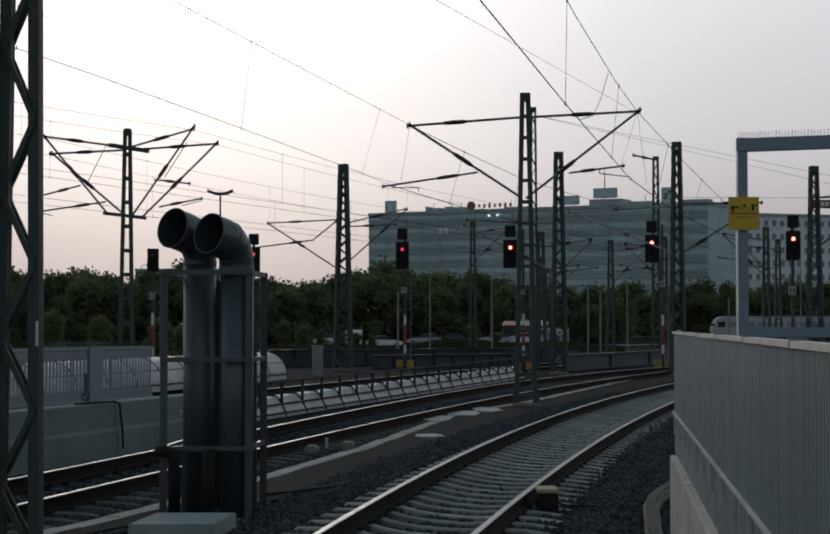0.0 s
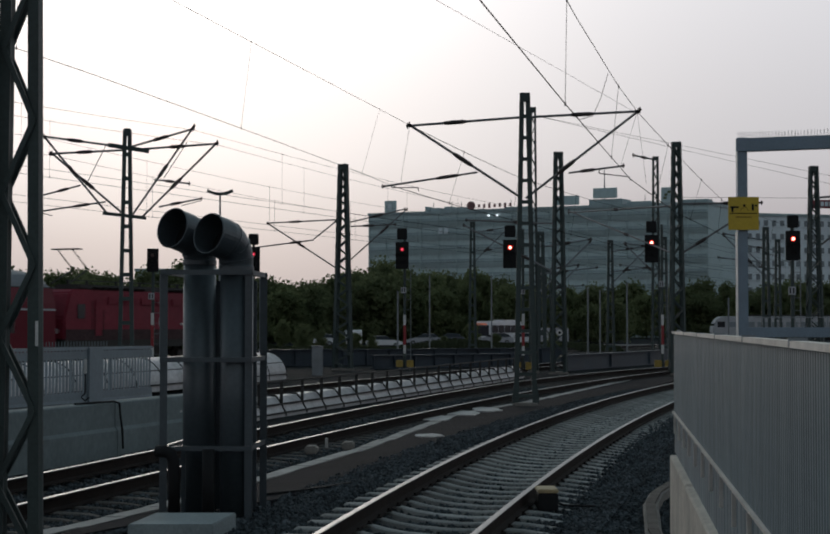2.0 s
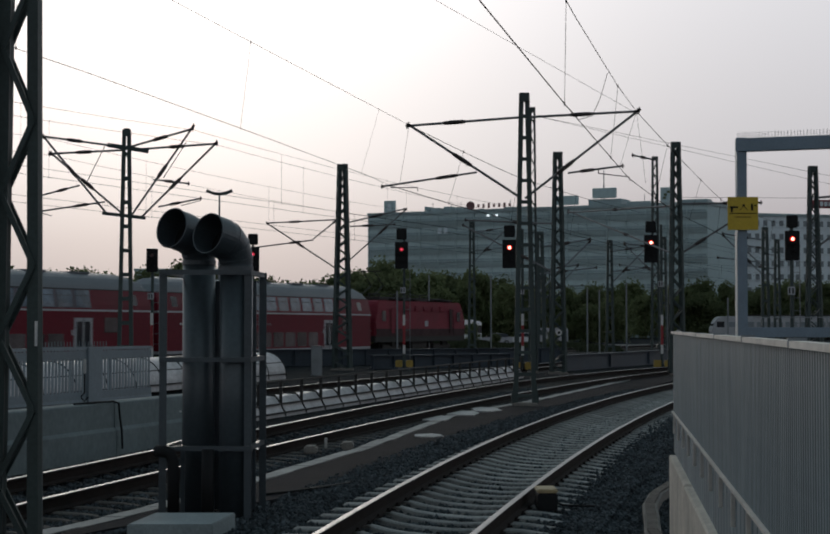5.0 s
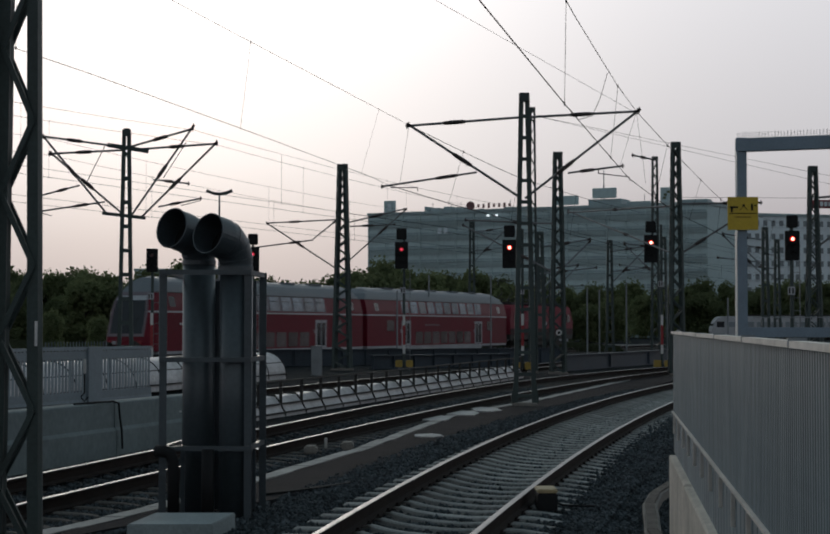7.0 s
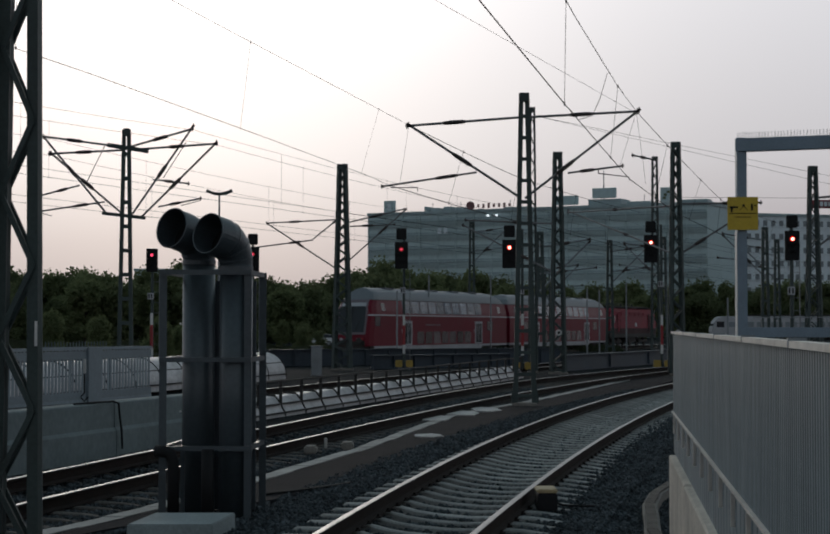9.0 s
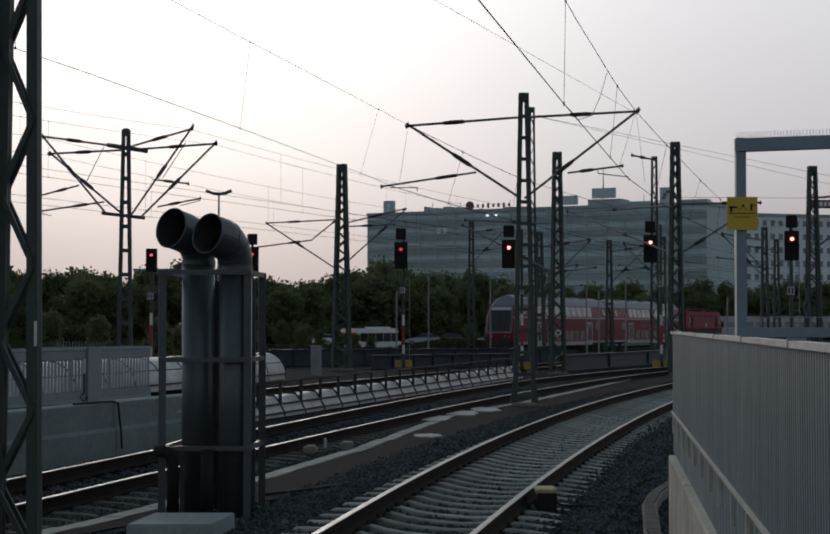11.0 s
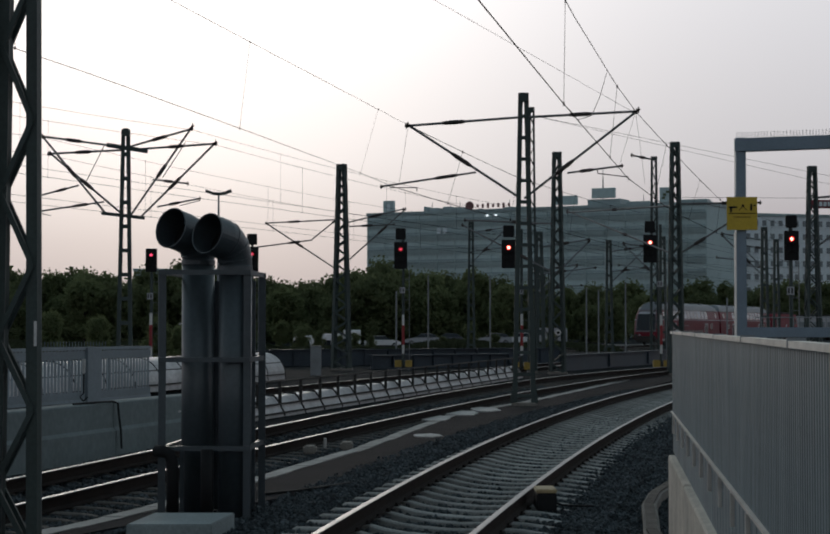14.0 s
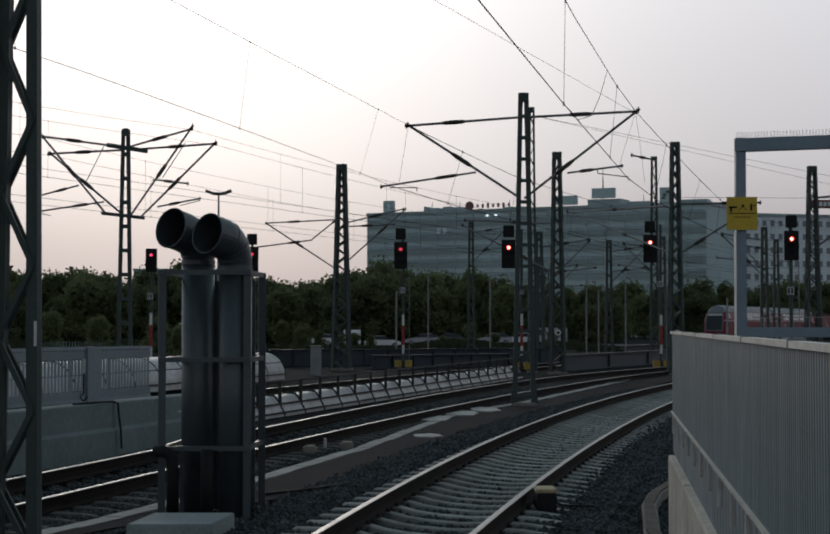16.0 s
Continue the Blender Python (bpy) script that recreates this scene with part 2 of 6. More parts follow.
def sweep(bm, pts, profile, closed=True, up=(0, 0, 1), caps=True):
    """Sweeps a cross-section (side, up) along points."""
    up = Vector(up)
    rings = []
    pts = [Vector(p) for p in pts]
    for i, p in enumerate(pts):
        d = (pts[min(i + 1, len(pts) - 1)] - pts[max(i - 1, 0)]).normalized()
        s = d.cross(up)
        s = s.normalized() if s.length > 1e-4 else Vector((1, 0, 0))
        u = s.cross(d)
        rings.append([bm.verts.new(p + s * a + u * b) for a, b in profile])
    k = len(profile)
    for r0, r1 in zip(rings, rings[1:]):
        for i in range(k if closed else k - 1):
            bm.faces.new((r0[i], r0[(i + 1) % k], r1[(i + 1) % k], r1[i]))
    if closed and caps:
        bm.faces.new(rings[0])
        bm.faces.new(rings[-1][::-1])


def ring(r, n=8):
    return [(r * math.cos(2 * math.pi * i / n), r * math.sin(2 * math.pi * i / n)) for i in range(n)]


def prism(bm, outline, z0, z1):
    lo = [bm.verts.new((x, y, z0)) for x, y in outline]
    hi = [bm.verts.new((x, y, z1)) for x, y in outline]
    bm.faces.new(lo[::-1])
    bm.faces.new(hi)
    n = len(lo)
    for i in range(n):
        bm.faces.new((lo[i], lo[(i + 1) % n], hi[(i + 1) % n], hi[i]))


def B():
    return bmesh.new()


# ---- ground ----
def dip(x, y):
    return -0.2 - 0.10 * max(0.0, min(1.0, (72 - y) / 12)) - 1.1 * math.exp(-(((x + 8) / 8) ** 2 + ((y - 184) / 16) ** 2)) - 4.2 * math.exp(-(((x + 14) / 4.5) ** 2 + ((y - 172) / 8) ** 2))


def build_ground():
    bm = B()
    xs = [-2500, -900, -300, -120, -60] + [x * 2 - 44 for x in range(48)] + [60, 120, 300, 900, 2500]
    ys = [-400, -60, 0, 12, 30, 60, 64, 68, 72, 100, 140, 150] + [153 + 3 * i for i in range(26)] + [240, 300, 420, 900, 4000]
    v = [[bm.verts.new((x, y, dip(x, y))) for x in xs] for y in ys]
    for a, b in zip(v, v[1:]):
        for i in range(len(xs) - 1):
            bm.faces.new((a[i], a[i + 1], b[i + 1], b[i]))
    tagged(part("ground", bm, M["ground"]), "dark gravelly railway ground reaching the horizon", "ground", kind="structure")
    bm = B()
    prism(bm, [(-120, 198), (-24, 198), (-24, 214), (-120, 214)], -0.19, -0.17)
    prism(bm, [(4, 198), (120, 198), (120, 214), (4, 214)], -0.19, -0.17)
    tagged(part("road", bm, M["road"]), "grey asphalt street beyond the tracks", "road", kind="structure")


build_ground()

# ---- tracks ----
AL = lambda y: 0.0021567 * y * y + 0.0822506 * y - 2.6721
AR = lambda y: 0.0014420 * y * y + 0.1373147 * y - 2.0107
BF = lambda y: 3.84357e-05 * y ** 3 - 0.00334302 * y * y + 0.30457225 * y - 10.296654
BN = lambda y: 1.38552e-05 * y ** 3 - 0.00041178 * y * y + 0.21782184 * y - 8.514567
RAIL = [(-0.075, -0.172), (-0.075, -0.160), (-0.012, -0.135), (-0.012, -0.045), (-0.036, -0.035), (-0.036, -0.006),
        (0.036, -0.006), (0.036, -0.035), (0.012, -0.045), (0.012, -0.135), (0.075, -0.160), (0.075, -0.172)]
HEAD = [(-0.036, -0.006), (-0.030, 0.0), (0.030, 0.0), (0.036, -0.006)]


def sleeper_mesh():
    """A concrete sleeper along x: high at the rail seats, waisted in the middle."""
    bm = B()
    rows = []
    for x, w, z in ((-1.3, 0.07, -0.035), (-1.27, 0.085, -0.012), (-0.95, 0.092, 0.008), (-0.58, 0.088, 0.0), (-0.42, 0.076, -0.028), (-0.2, 0.07, -0.046), (0.2, 0.07, -0.046), (0.42, 0.076, -0.028),
                    (0.58, 0.088, 0.0), (0.95, 0.092, 0.008), (1.27, 0.085, -0.012), (1.3, 0.07, -0.035)):
        rows.append([bm.verts.new(p) for p in ((x, -w - 0.02, -0.18), (x, -w, z - 0.015), (x, -w + 0.03, z), (x, w - 0.03, z), (x, w, z - 0.015), (x, w + 0.02, -0.18))])
    for a, b in zip(rows, rows[1:]):
        for i in range(5):
            bm.faces.new((a[i], a[i + 1], b[i + 1], b[i]))
    bm.faces.new(rows[0])
    bm.faces.new(rows[-1][::-1])
    bmesh.ops.recalc_face_normals(bm, faces=bm.faces)
    me = bpy.data.meshes.new("sleeper")
    bm.to_mesh(me)
    bm.free()
    me.materials.append(M["sleeper"])
    return me


SLEEPER = sleeper_mesh()
OLD_SLEEPER = SLEEPER.copy()
OLD_SLEEPER.materials[0] = M["oldsleeper"]
BEDS = {}


def clip_mesh():
    bm = B()
    for s in (-1, 1):
        box(bm, (s * 0.10, 0, 0.008), (0.05, 0.10, 0.016))
        box(bm, (s * 0.088, 0, 0.02), (0.024, 0.024, 0.03))
    me = bpy.data.meshes.new("rail_fastening")
    bm.to_mesh(me)
    bm.free()
    me.materials.append(M["railside"])
    return me


CLIP = clip_mesh()


def build_track(label, left, right, zl, zr, y0, y1, clips=False):
    t = thing("railway_track", label, "railway track", "railway tracks", "structure")
    ys = [y0 + (y1 - y0) * i / 60 for i in range(61)]
    for f, z in ((left, zl), (right, zr)):
        bm = B()
        sweep(bm, [(f(y), y, z) for y in ys], RAIL)
        r = part("rail", bm, M["railside"], t, "rusty-sided steel rail")
        bm = B()
        sweep(bm, [(f(y), y, z + 0.002) for y in ys], HEAD)
        part("rail_head", bm, M["railhead"], r, "polished running surface")
    rng = random.Random(int(y0 * 10))
    y = y0
    bed = BEDS.setdefault(y0, [])
    while y < y1:
        a, b = Vector((left(y), y, zl)), Vector((right(y), y, zr))
        dx = (right(y + 0.5) - right(y - 0.5) + left(y + 0.5) - left(y - 0.5)) / 2
        yaw = math.atan(-dx)
        o = new("sleeper", SLEEPER if clips else OLD_SLEEPER)
        o.parent = t
        mid = (a + b) / 2
        bed.append((mid.x, mid.y, yaw))
        roll = math.atan2(zl - zr, 1.5)
        o.matrix_basis = Matrix.Translation((mid.x, mid.y, mid.z - 0.182)) @ Matrix.Rotation(yaw + rng.uniform(-0.006, 0.006), 4, "Z") @ Matrix.Rotation(roll, 4, "Y")
        if clips and y < 34:
            for f, z in ((left, zl), (right, zr)):
                k = new("rail_fastening", CLIP)
                k.parent = o
                k.matrix_basis = o.matrix_basis.inverted() @ Matrix.Translation((f(y), y, z - 0.172)) @ Matrix.Rotation(yaw, 4, "Z")
        y += 0.6 / math.sqrt(1 + dx * dx)
    return t


build_track("curved railway track on concrete sleepers beside the platform", AL, AR, 0.10, 0.0, 11.0, 62.0, True)
build_track("curved railway track with rusty rails and concrete sleepers", BF, BN, 0.10, 0.0, 15.0, 84.0)
CL = lambda y: -5.4 + (y - 50) * 0.27 + 0.0011 * (y - 50) ** 2
build_track("distant railway track behind the white barrier", CL, lambda y: CL(y) + 1.62, 0.05, 0.0, 30.0, 104.0)
TX0, TY0, TH, TK, TZ = -17.49, 80.14, 0.4086, 0.0002, 0.12


def train_path(s):
    a = TH + TK * s
    return TX0 + (math.cos(TH) - math.cos(a)) / TK, TY0 + (math.sin(a) - math.sin(TH)) / TK, a


TRL = lambda y: TX0 + (y - TY0) * math.tan(TH) + 0.00013 * (y - TY0) ** 2
build_track("far railway track that the red train runs on", lambda y: TRL(y) - 0.82, lambda y: TRL(y) + 0.82, TZ, TZ, 20.0, 230.0)


def stones(name, label, spots, seed, size):
    """Loose ballast stones, one mesh of many small uneven lumps."""
    rng = np.random.RandomState(seed)
    base = np.array([(1, 0, 0), (-1, 0, 0), (0, 1, 0), (0, -1, 0), (0, 0, 1), (0, 0, -1)], float)
    tri = np.array([(0, 2, 4), (2, 1, 4), (1, 3, 4), (3, 0, 4), (2, 0, 5), (1, 2, 5), (3, 1, 5), (0, 3, 5)])
    n = len(spots)
    scale = size * rng.uniform(0.5, 1.25, (n, 1, 1))
    v = base[None] * scale * rng.uniform(0.6, 1.25, (n, 6, 3))
    q = rng.normal(size=(n, 3, 3))
    q, _ = np.linalg.qr(q)
    v = np.einsum("nij,nkj->nki", q, v) + np.array(spots)[:, None, :]
    f = tri[None] + (np.arange(n) * 6)[:, None, None]
    me = bpy.data.meshes.new(name)
    me.from_pydata(v.reshape(-1, 3).tolist(), [], f.reshape(-1, 3).tolist())
    me.materials.append(M["ballast"])
    tagged(new(name, me), label, "ballast", kind="stuff")


def on_sleeper(bed, x, y, half=0.125):
    """Whether a stone at x, y would lie on a sleeper of that track."""
    for mx, my, yaw in bed:
        if abs(my - y) < 1.2 and abs((y - my) * math.cos(yaw) - (x - mx) * math.sin(yaw)) < half and abs(x - mx) < 1.36:
            return True
    return False


def build_ballast():
    rng = random.Random(5)
    grid = {}
    for key in (11.0, 15.0):
        for s in BEDS[key]:
            for k in (-1, 0, 1):
                grid.setdefault((key, int(s[1]) + k), []).append(s)
    spots = []
    while len(spots) < 80000:
        y = 12 + 46 * rng.random() ** 1.7
        lo, hi = AL(y) - 2.15, AR(y) + 3.4
        x = rng.uniform(lo, hi)
        if x > 2.6 + (y - 15) * 0.5 and y < 26:
            continue
        u = (x - AL(y)) / (AR(y) - AL(y))
        z = -0.224 - 0.038 * (0.1 < u < 0.9) + 0.1 * max(0, min(1.42, 1.0 - u)) - 0.05 * (u > 1.75)
        if on_sleeper(grid.get((11.0, int(y)), ()), x, y):
            continue
        if -0.5 < u < 1.5 and rng.random() < 0.02:
            continue
        if u < -0.62:
            # spilled over the edge of the walkway, thinning out
            if rng.random() < (AL(y) - 1.45 - x) / 0.38:
                continue
            z = -0.175 + 0.006 * rng.random()
        spots.append((x, y, z + rng.uniform(-0.014, 0.006)))
    stones("ballast", "dark grey crushed-stone ballast round the sleepers", spots, 1, 0.033)
    spots = []
    while len(spots) < 40000:
        y = 16 + 44 * rng.random() ** 1.6
        x = rng.uniform(BF(y) - 0.9, BN(y) + 1.5)
        u = (x - BF(y)) / (BN(y) - BF(y))
        if on_sleeper(grid.get((15.0, int(y)), ()), x, y):
            continue
        spots.append((x, y, -0.212 + 0.1 * max(0, min(1.42, 1.0 - u)) + rng.uniform(-0.014, 0.006)))
    stones("ballast", "dark brown-grey ballast along the curved track", spots, 2, 0.034)


def ballast_bed(label, left, right, y0, y1):
    """The packed bed that the sleepers lie in, tilted with the track and falling off at its shoulders."""
    bm = B()
    us = ((-0.95, -0.32), (-0.5, -0.10), (0.0, -0.165), (0.2, -0.20), (0.8, -0.265), (1.0, -0.25), (1.62, -0.25), (1.95, -0.32))
    n = int(y1 - y0)
    rows = [[bm.verts.new((left(y) + (right(y) - left(y)) * u, y, z)) for u, z in us] for y in [y0 + (y1 - y0) * i / n for i in range(n + 1)]]
    for a, b in zip(rows, rows[1:]):
        for i in range(len(us) - 1):
            bm.faces.new((a[i], a[i + 1], b[i + 1], b[i]))
    tagged(part("ballast_bed", bm, M["bed"]), label, "ballast", kind="structure")


ballast_bed("packed dark ballast under the platform track", AL, AR, 11, 62)
ballast_bed("packed dark ballast under the second track", BF, BN, 15, 84)
build_ballast()


# ---- walkway between the tracks ----
def edge_line(y):
    """The pale kerb line of the walkway."""
    pts = ((15, -4.55), (18.07, -3.65), (19.9, -3.05), (23.2, -2.24), (25.35, -1.81), (29.7, -0.85), (35.5, 0.12), (41.2, 1.05), (44.7, 2.2), (48, 3.3), (72, 9.9), (90, 14.9))
    for (a, xa), (b, xb) in zip(pts, pts[1:]):
        if a <= y <= b:
            return xa + (xb - xa) * (y - a) / (b - a)
    return pts[-1][1]


def build_walkway():
    ys = [15 + i * 1.5 for i in range(40)]
    bm = B()
    right = lambda y: min(AL(y) - 1.55, edge_line(y) + 1.9) if y > 21.5 else edge_line(y) + 0.2 + max(0, (y - 17) * 0.2)
    v = [(bm.verts.new((edge_line(y), y, -0.175)), bm.verts.new((max(edge_line(y) + 0.1, right(y)), y, -0.175))) for y in ys]
    w = [(bm.verts.new((edge_line(y), y, -0.36)), bm.verts.new((max(edge_line(y) + 0.1, right(y)), y, -0.36))) for y in ys]
    for i in range(len(ys) - 1):
        bm.faces.new((v[i][0], v[i][1], v[i + 1][1], v[i + 1][0]))
        bm.faces.new((v[i][1], w[i][1], w[i + 1][1], v[i + 1][1]))
        bm.faces.new((v[i][0], v[i + 1][0], w[i + 1][0], w[i][0]))
    tagged(part("walkway", bm, M["asphalt"]), "dark reddish asphalt service walkway between two tracks", "walkway", kind="structure")
    k = thing("kerb", "pale weathered concrete kerb along the walkway", "kerb", kind="structure")
    for i in range(58):
        y0, y1 = 15 + i, 15 + i + 0.985
        bm = B()
        wob = 0.02 * math.sin(i * 2.3)
        a, b = edge_line(y0) + wob, edge_line(y1) + wob
        prism(bm, [(a - 0.22, y0), (a + 0.04, y0), (b + 0.04, y1), (b - 0.22, y1)], -0.36, -0.163 + 0.006 * math.sin(i * 1.7))
        part("kerb_stone", bm, M["curb"], k)
    rng = random.Random(3)
    for n, (x, y, sx, sy) in enumerate(((0.30, 33.2, 0.62, 1.1), (0.45, 39.6, 0.9, 2.4), (1.15, 41.8, 0.95, 2.6), (1.9, 43.6, 0.8, 2.4))):
        bm = B()
        out = [(x + sx * math.cos(a) * rng.uniform(0.7, 1.1) * 0.5, y + sy * math.sin(a) * rng.uniform(0.7, 1.1) * 0.5) for a in [i * math.tau / 14 for i in range(14)]]
        prism(bm, out, -0.18, -0.158 + 0.002 * n)
        tagged(part("mortar_patch", bm, M["mortar"]), "pale spilled mortar patch on the walkway", "patch", "mortar patches")
    bm = B()
    sweep(bm, [(-1.95, 21.5, -0.16), (-1.6, 21.75, -0.15), (-1.3, 22.1, -0.14), (-0.9, 23.0, -0.16), (-0.6, 23.5, -0.19)], ring(0.018, 6))
    tagged(part("cable", bm, M["dark"]), "loose black cable lying beside the walkway", "cable")


build_walkway()


# ---- platform with fence ----
FA, FB = Vector((2.36, 15.0, 0)), Vector((0.84, 2.0, 0))
fd = (FB - FA).normalized()
fn = Vector((-fd.y, fd.x, 0))
if fn.x > 0:
    fn = -fn


def build_platform():
    bm = B()
    a, b = FA - fn * 0.1, FB - fn * 0.1
    prism(bm, [(a.x, a.y), (b.x - 0.5, b.y - 4.5), (8, -4), (8, 15.0)], -0.36, 0.78)
    tagged(part("platform", bm, M["asphalt"]), "asphalt platform surface behind the fence", "platform", kind="structure")
    kerb = thing("platform_edge", "pale concrete edge blocks under the platform fence", "platform edge", kind="structure")
    n = 9
    length = (FB - FA).length
    for i in range(n):
        p, q = FA + fd * (length * i / n), FA + fd * (length * (i + 1) / n - 0.015)
        bm = B()
        o1, o2 = fn * 0.05, fn * -0.12
        prism(bm, [tuple((p + o1).xy), tuple((q + o1).xy), tuple((q + o2).xy), tuple((p + o2).xy)], -0.36, 0.845 + 0.006 * math.sin(i * 2.1))
        bmesh.ops.bevel(bm, geom=bm.edges[:], offset=0.012, segments=1, affect="EDGES")
        part("edge_block", bm, M["edge"], kerb)


def build_platform_fence():
    f = thing("platform_fence", "grey steel platform fence of dense vertical slats with a pale handrail", "fence")
    za, zb = 1.965, 1.955

    def top(t):
        p = FA.lerp(FB, t)
        return Vector((p.x, p.y, za + (zb - za) * t))
    # handrail: its sky-lit look comes from the pale colour
    bm = B()
    bar(bm, top(0) - Vector((0, 0, 0.012)), top(1) - Vector((0, 0, 0.012)), 0.055, 0.022)
    part("handrail", bm, M["handrail"], f, "handrail with caught sky light in its pale colour")
    bm = B()
    bar(bm, FA + Vector((0, 0, 1.235)) + fn * 0.016, FB + Vector((0, 0, 1.235)) + fn * 0.016, 0.022, 0.014)
    part("cross_rail", bm, M["handrail"], f)
    length = (FB - FA).length
    rot = math.atan2(fd.y, fd.x)
    me = None
    count = int(length / 0.06)
    for i in range(count):
        if me is None:
            bm = B()
            box(bm, (0, 0, 0), (0.036, 0.02, 0.72))
            bmesh.ops.bevel(bm, geom=bm.edges[:], offset=0.003, segments=1, affect="EDGES")
            o = part("slat", bm, M["fence"], f)
            me = o.data
        else:
            o = new("slat", me)
            o.parent = f
        p = FA + fd * (0.03 + i * 0.06)
        o.matrix_basis = Matrix.Translation((p.x, p.y, 1.585)) @ Matrix.Rotation(rot, 4, "Z")
    # backing sheet behind the slats, and apron plates below the cross rail
    bm = B()
    bar(bm, FA - fn * 0.022 + Vector((0, 0, 1.585)), FB - fn * 0.022 + Vector((0, 0, 1.585)), 0.004, 0.70)
    part("backing_sheet", bm, M["fence"], f)
    me = None
    for i in range(int(length / 0.215)):
        if me is None:
            bm = B()
            box(bm, (0, 0, 0), (0.185, 0.012, 0.36))
            bmesh.ops.bevel(bm, geom=bm.edges[:], offset=0.003, segments=1, affect="EDGES")
            o = part("apron_plate", bm, M["fence"], f)
            me = o.data
        else:
            o = new("apron_plate", me)
            o.parent = f
        p = FA + fd * (0.11 + i * 0.215)
        o.matrix_basis = Matrix.Translation((p.x, p.y, 1.05)) @ Matrix.Rotation(rot, 4, "Z")
    for i in range(8):
        p = FA + fd * min(length, 0.02 + i * 1.85)
        bm = B()
        bar(bm, p - fn * 0.05 + Vector((0, 0, 0.78)), p - fn * 0.05 + Vector((0, 0, 1.95)), 0.05, 0.012)
        part("post", bm, M["galv"], f)
        if i == 7:
            continue
        bm = B()
        bar(bm, p + fd * 0.5 + Vector((0, 0, 1.951)), p + fd * 0.53 + Vector((0, 0, 1.951)), 0.06, 0.03)
        part("rail_joint", bm, M["galv"], f)
    for i in range(15):
        p = FA + fd * (0.35 + i * 0.86) + fn * 0.014
        bm = B()
        bar(bm, p + Vector((0, 0, 1.06)), p + Vector((0, 0, 1.22)), 0.026, 0.012)
        part("bracket", bm, M["handrail"], f)
    bm = B()
    pts = [(2.5, 17.0, -0.18), (2.53, 17.6, -0.18), (2.72, 19.0, -0.18), (2.87, 20.2, -0.18), (3.15, 21.6, -0.18), (3.7, 23.4, -0.18), (4.3, 25.2, -0.18)]
    sweep(bm, pts, [(-0.09, -0.14), (-0.09, 0.015), (-0.075, 0.025), (0.075, 0.025), (0.09, 0.015), (0.09, -0.14)])
    trough = thing("cable_trough", "warm grey concrete cable trough curving beside the platform", "cable trough")
    part("channel", bm, M["trough"], trough)
    for (xa, ya, _), (xb, yb, _) in zip(pts, pts[1:]):
        n = max(1, round(math.hypot(xb - xa, yb - ya) / 0.5))
        for i in range(n):
            a, b = Vector((xa, ya, -0.147)).lerp(Vector((xb, yb, -0.147)), i / n), Vector((xa, ya, -0.147)).lerp(Vector((xb, yb, -0.147)), (i + 0.975) / n)
            bm = B()
            bar(bm, a, b, 0.115, 0.03)
            part("lid", bm, M["lid"], trough)


build_platform()
build_platform_fence()


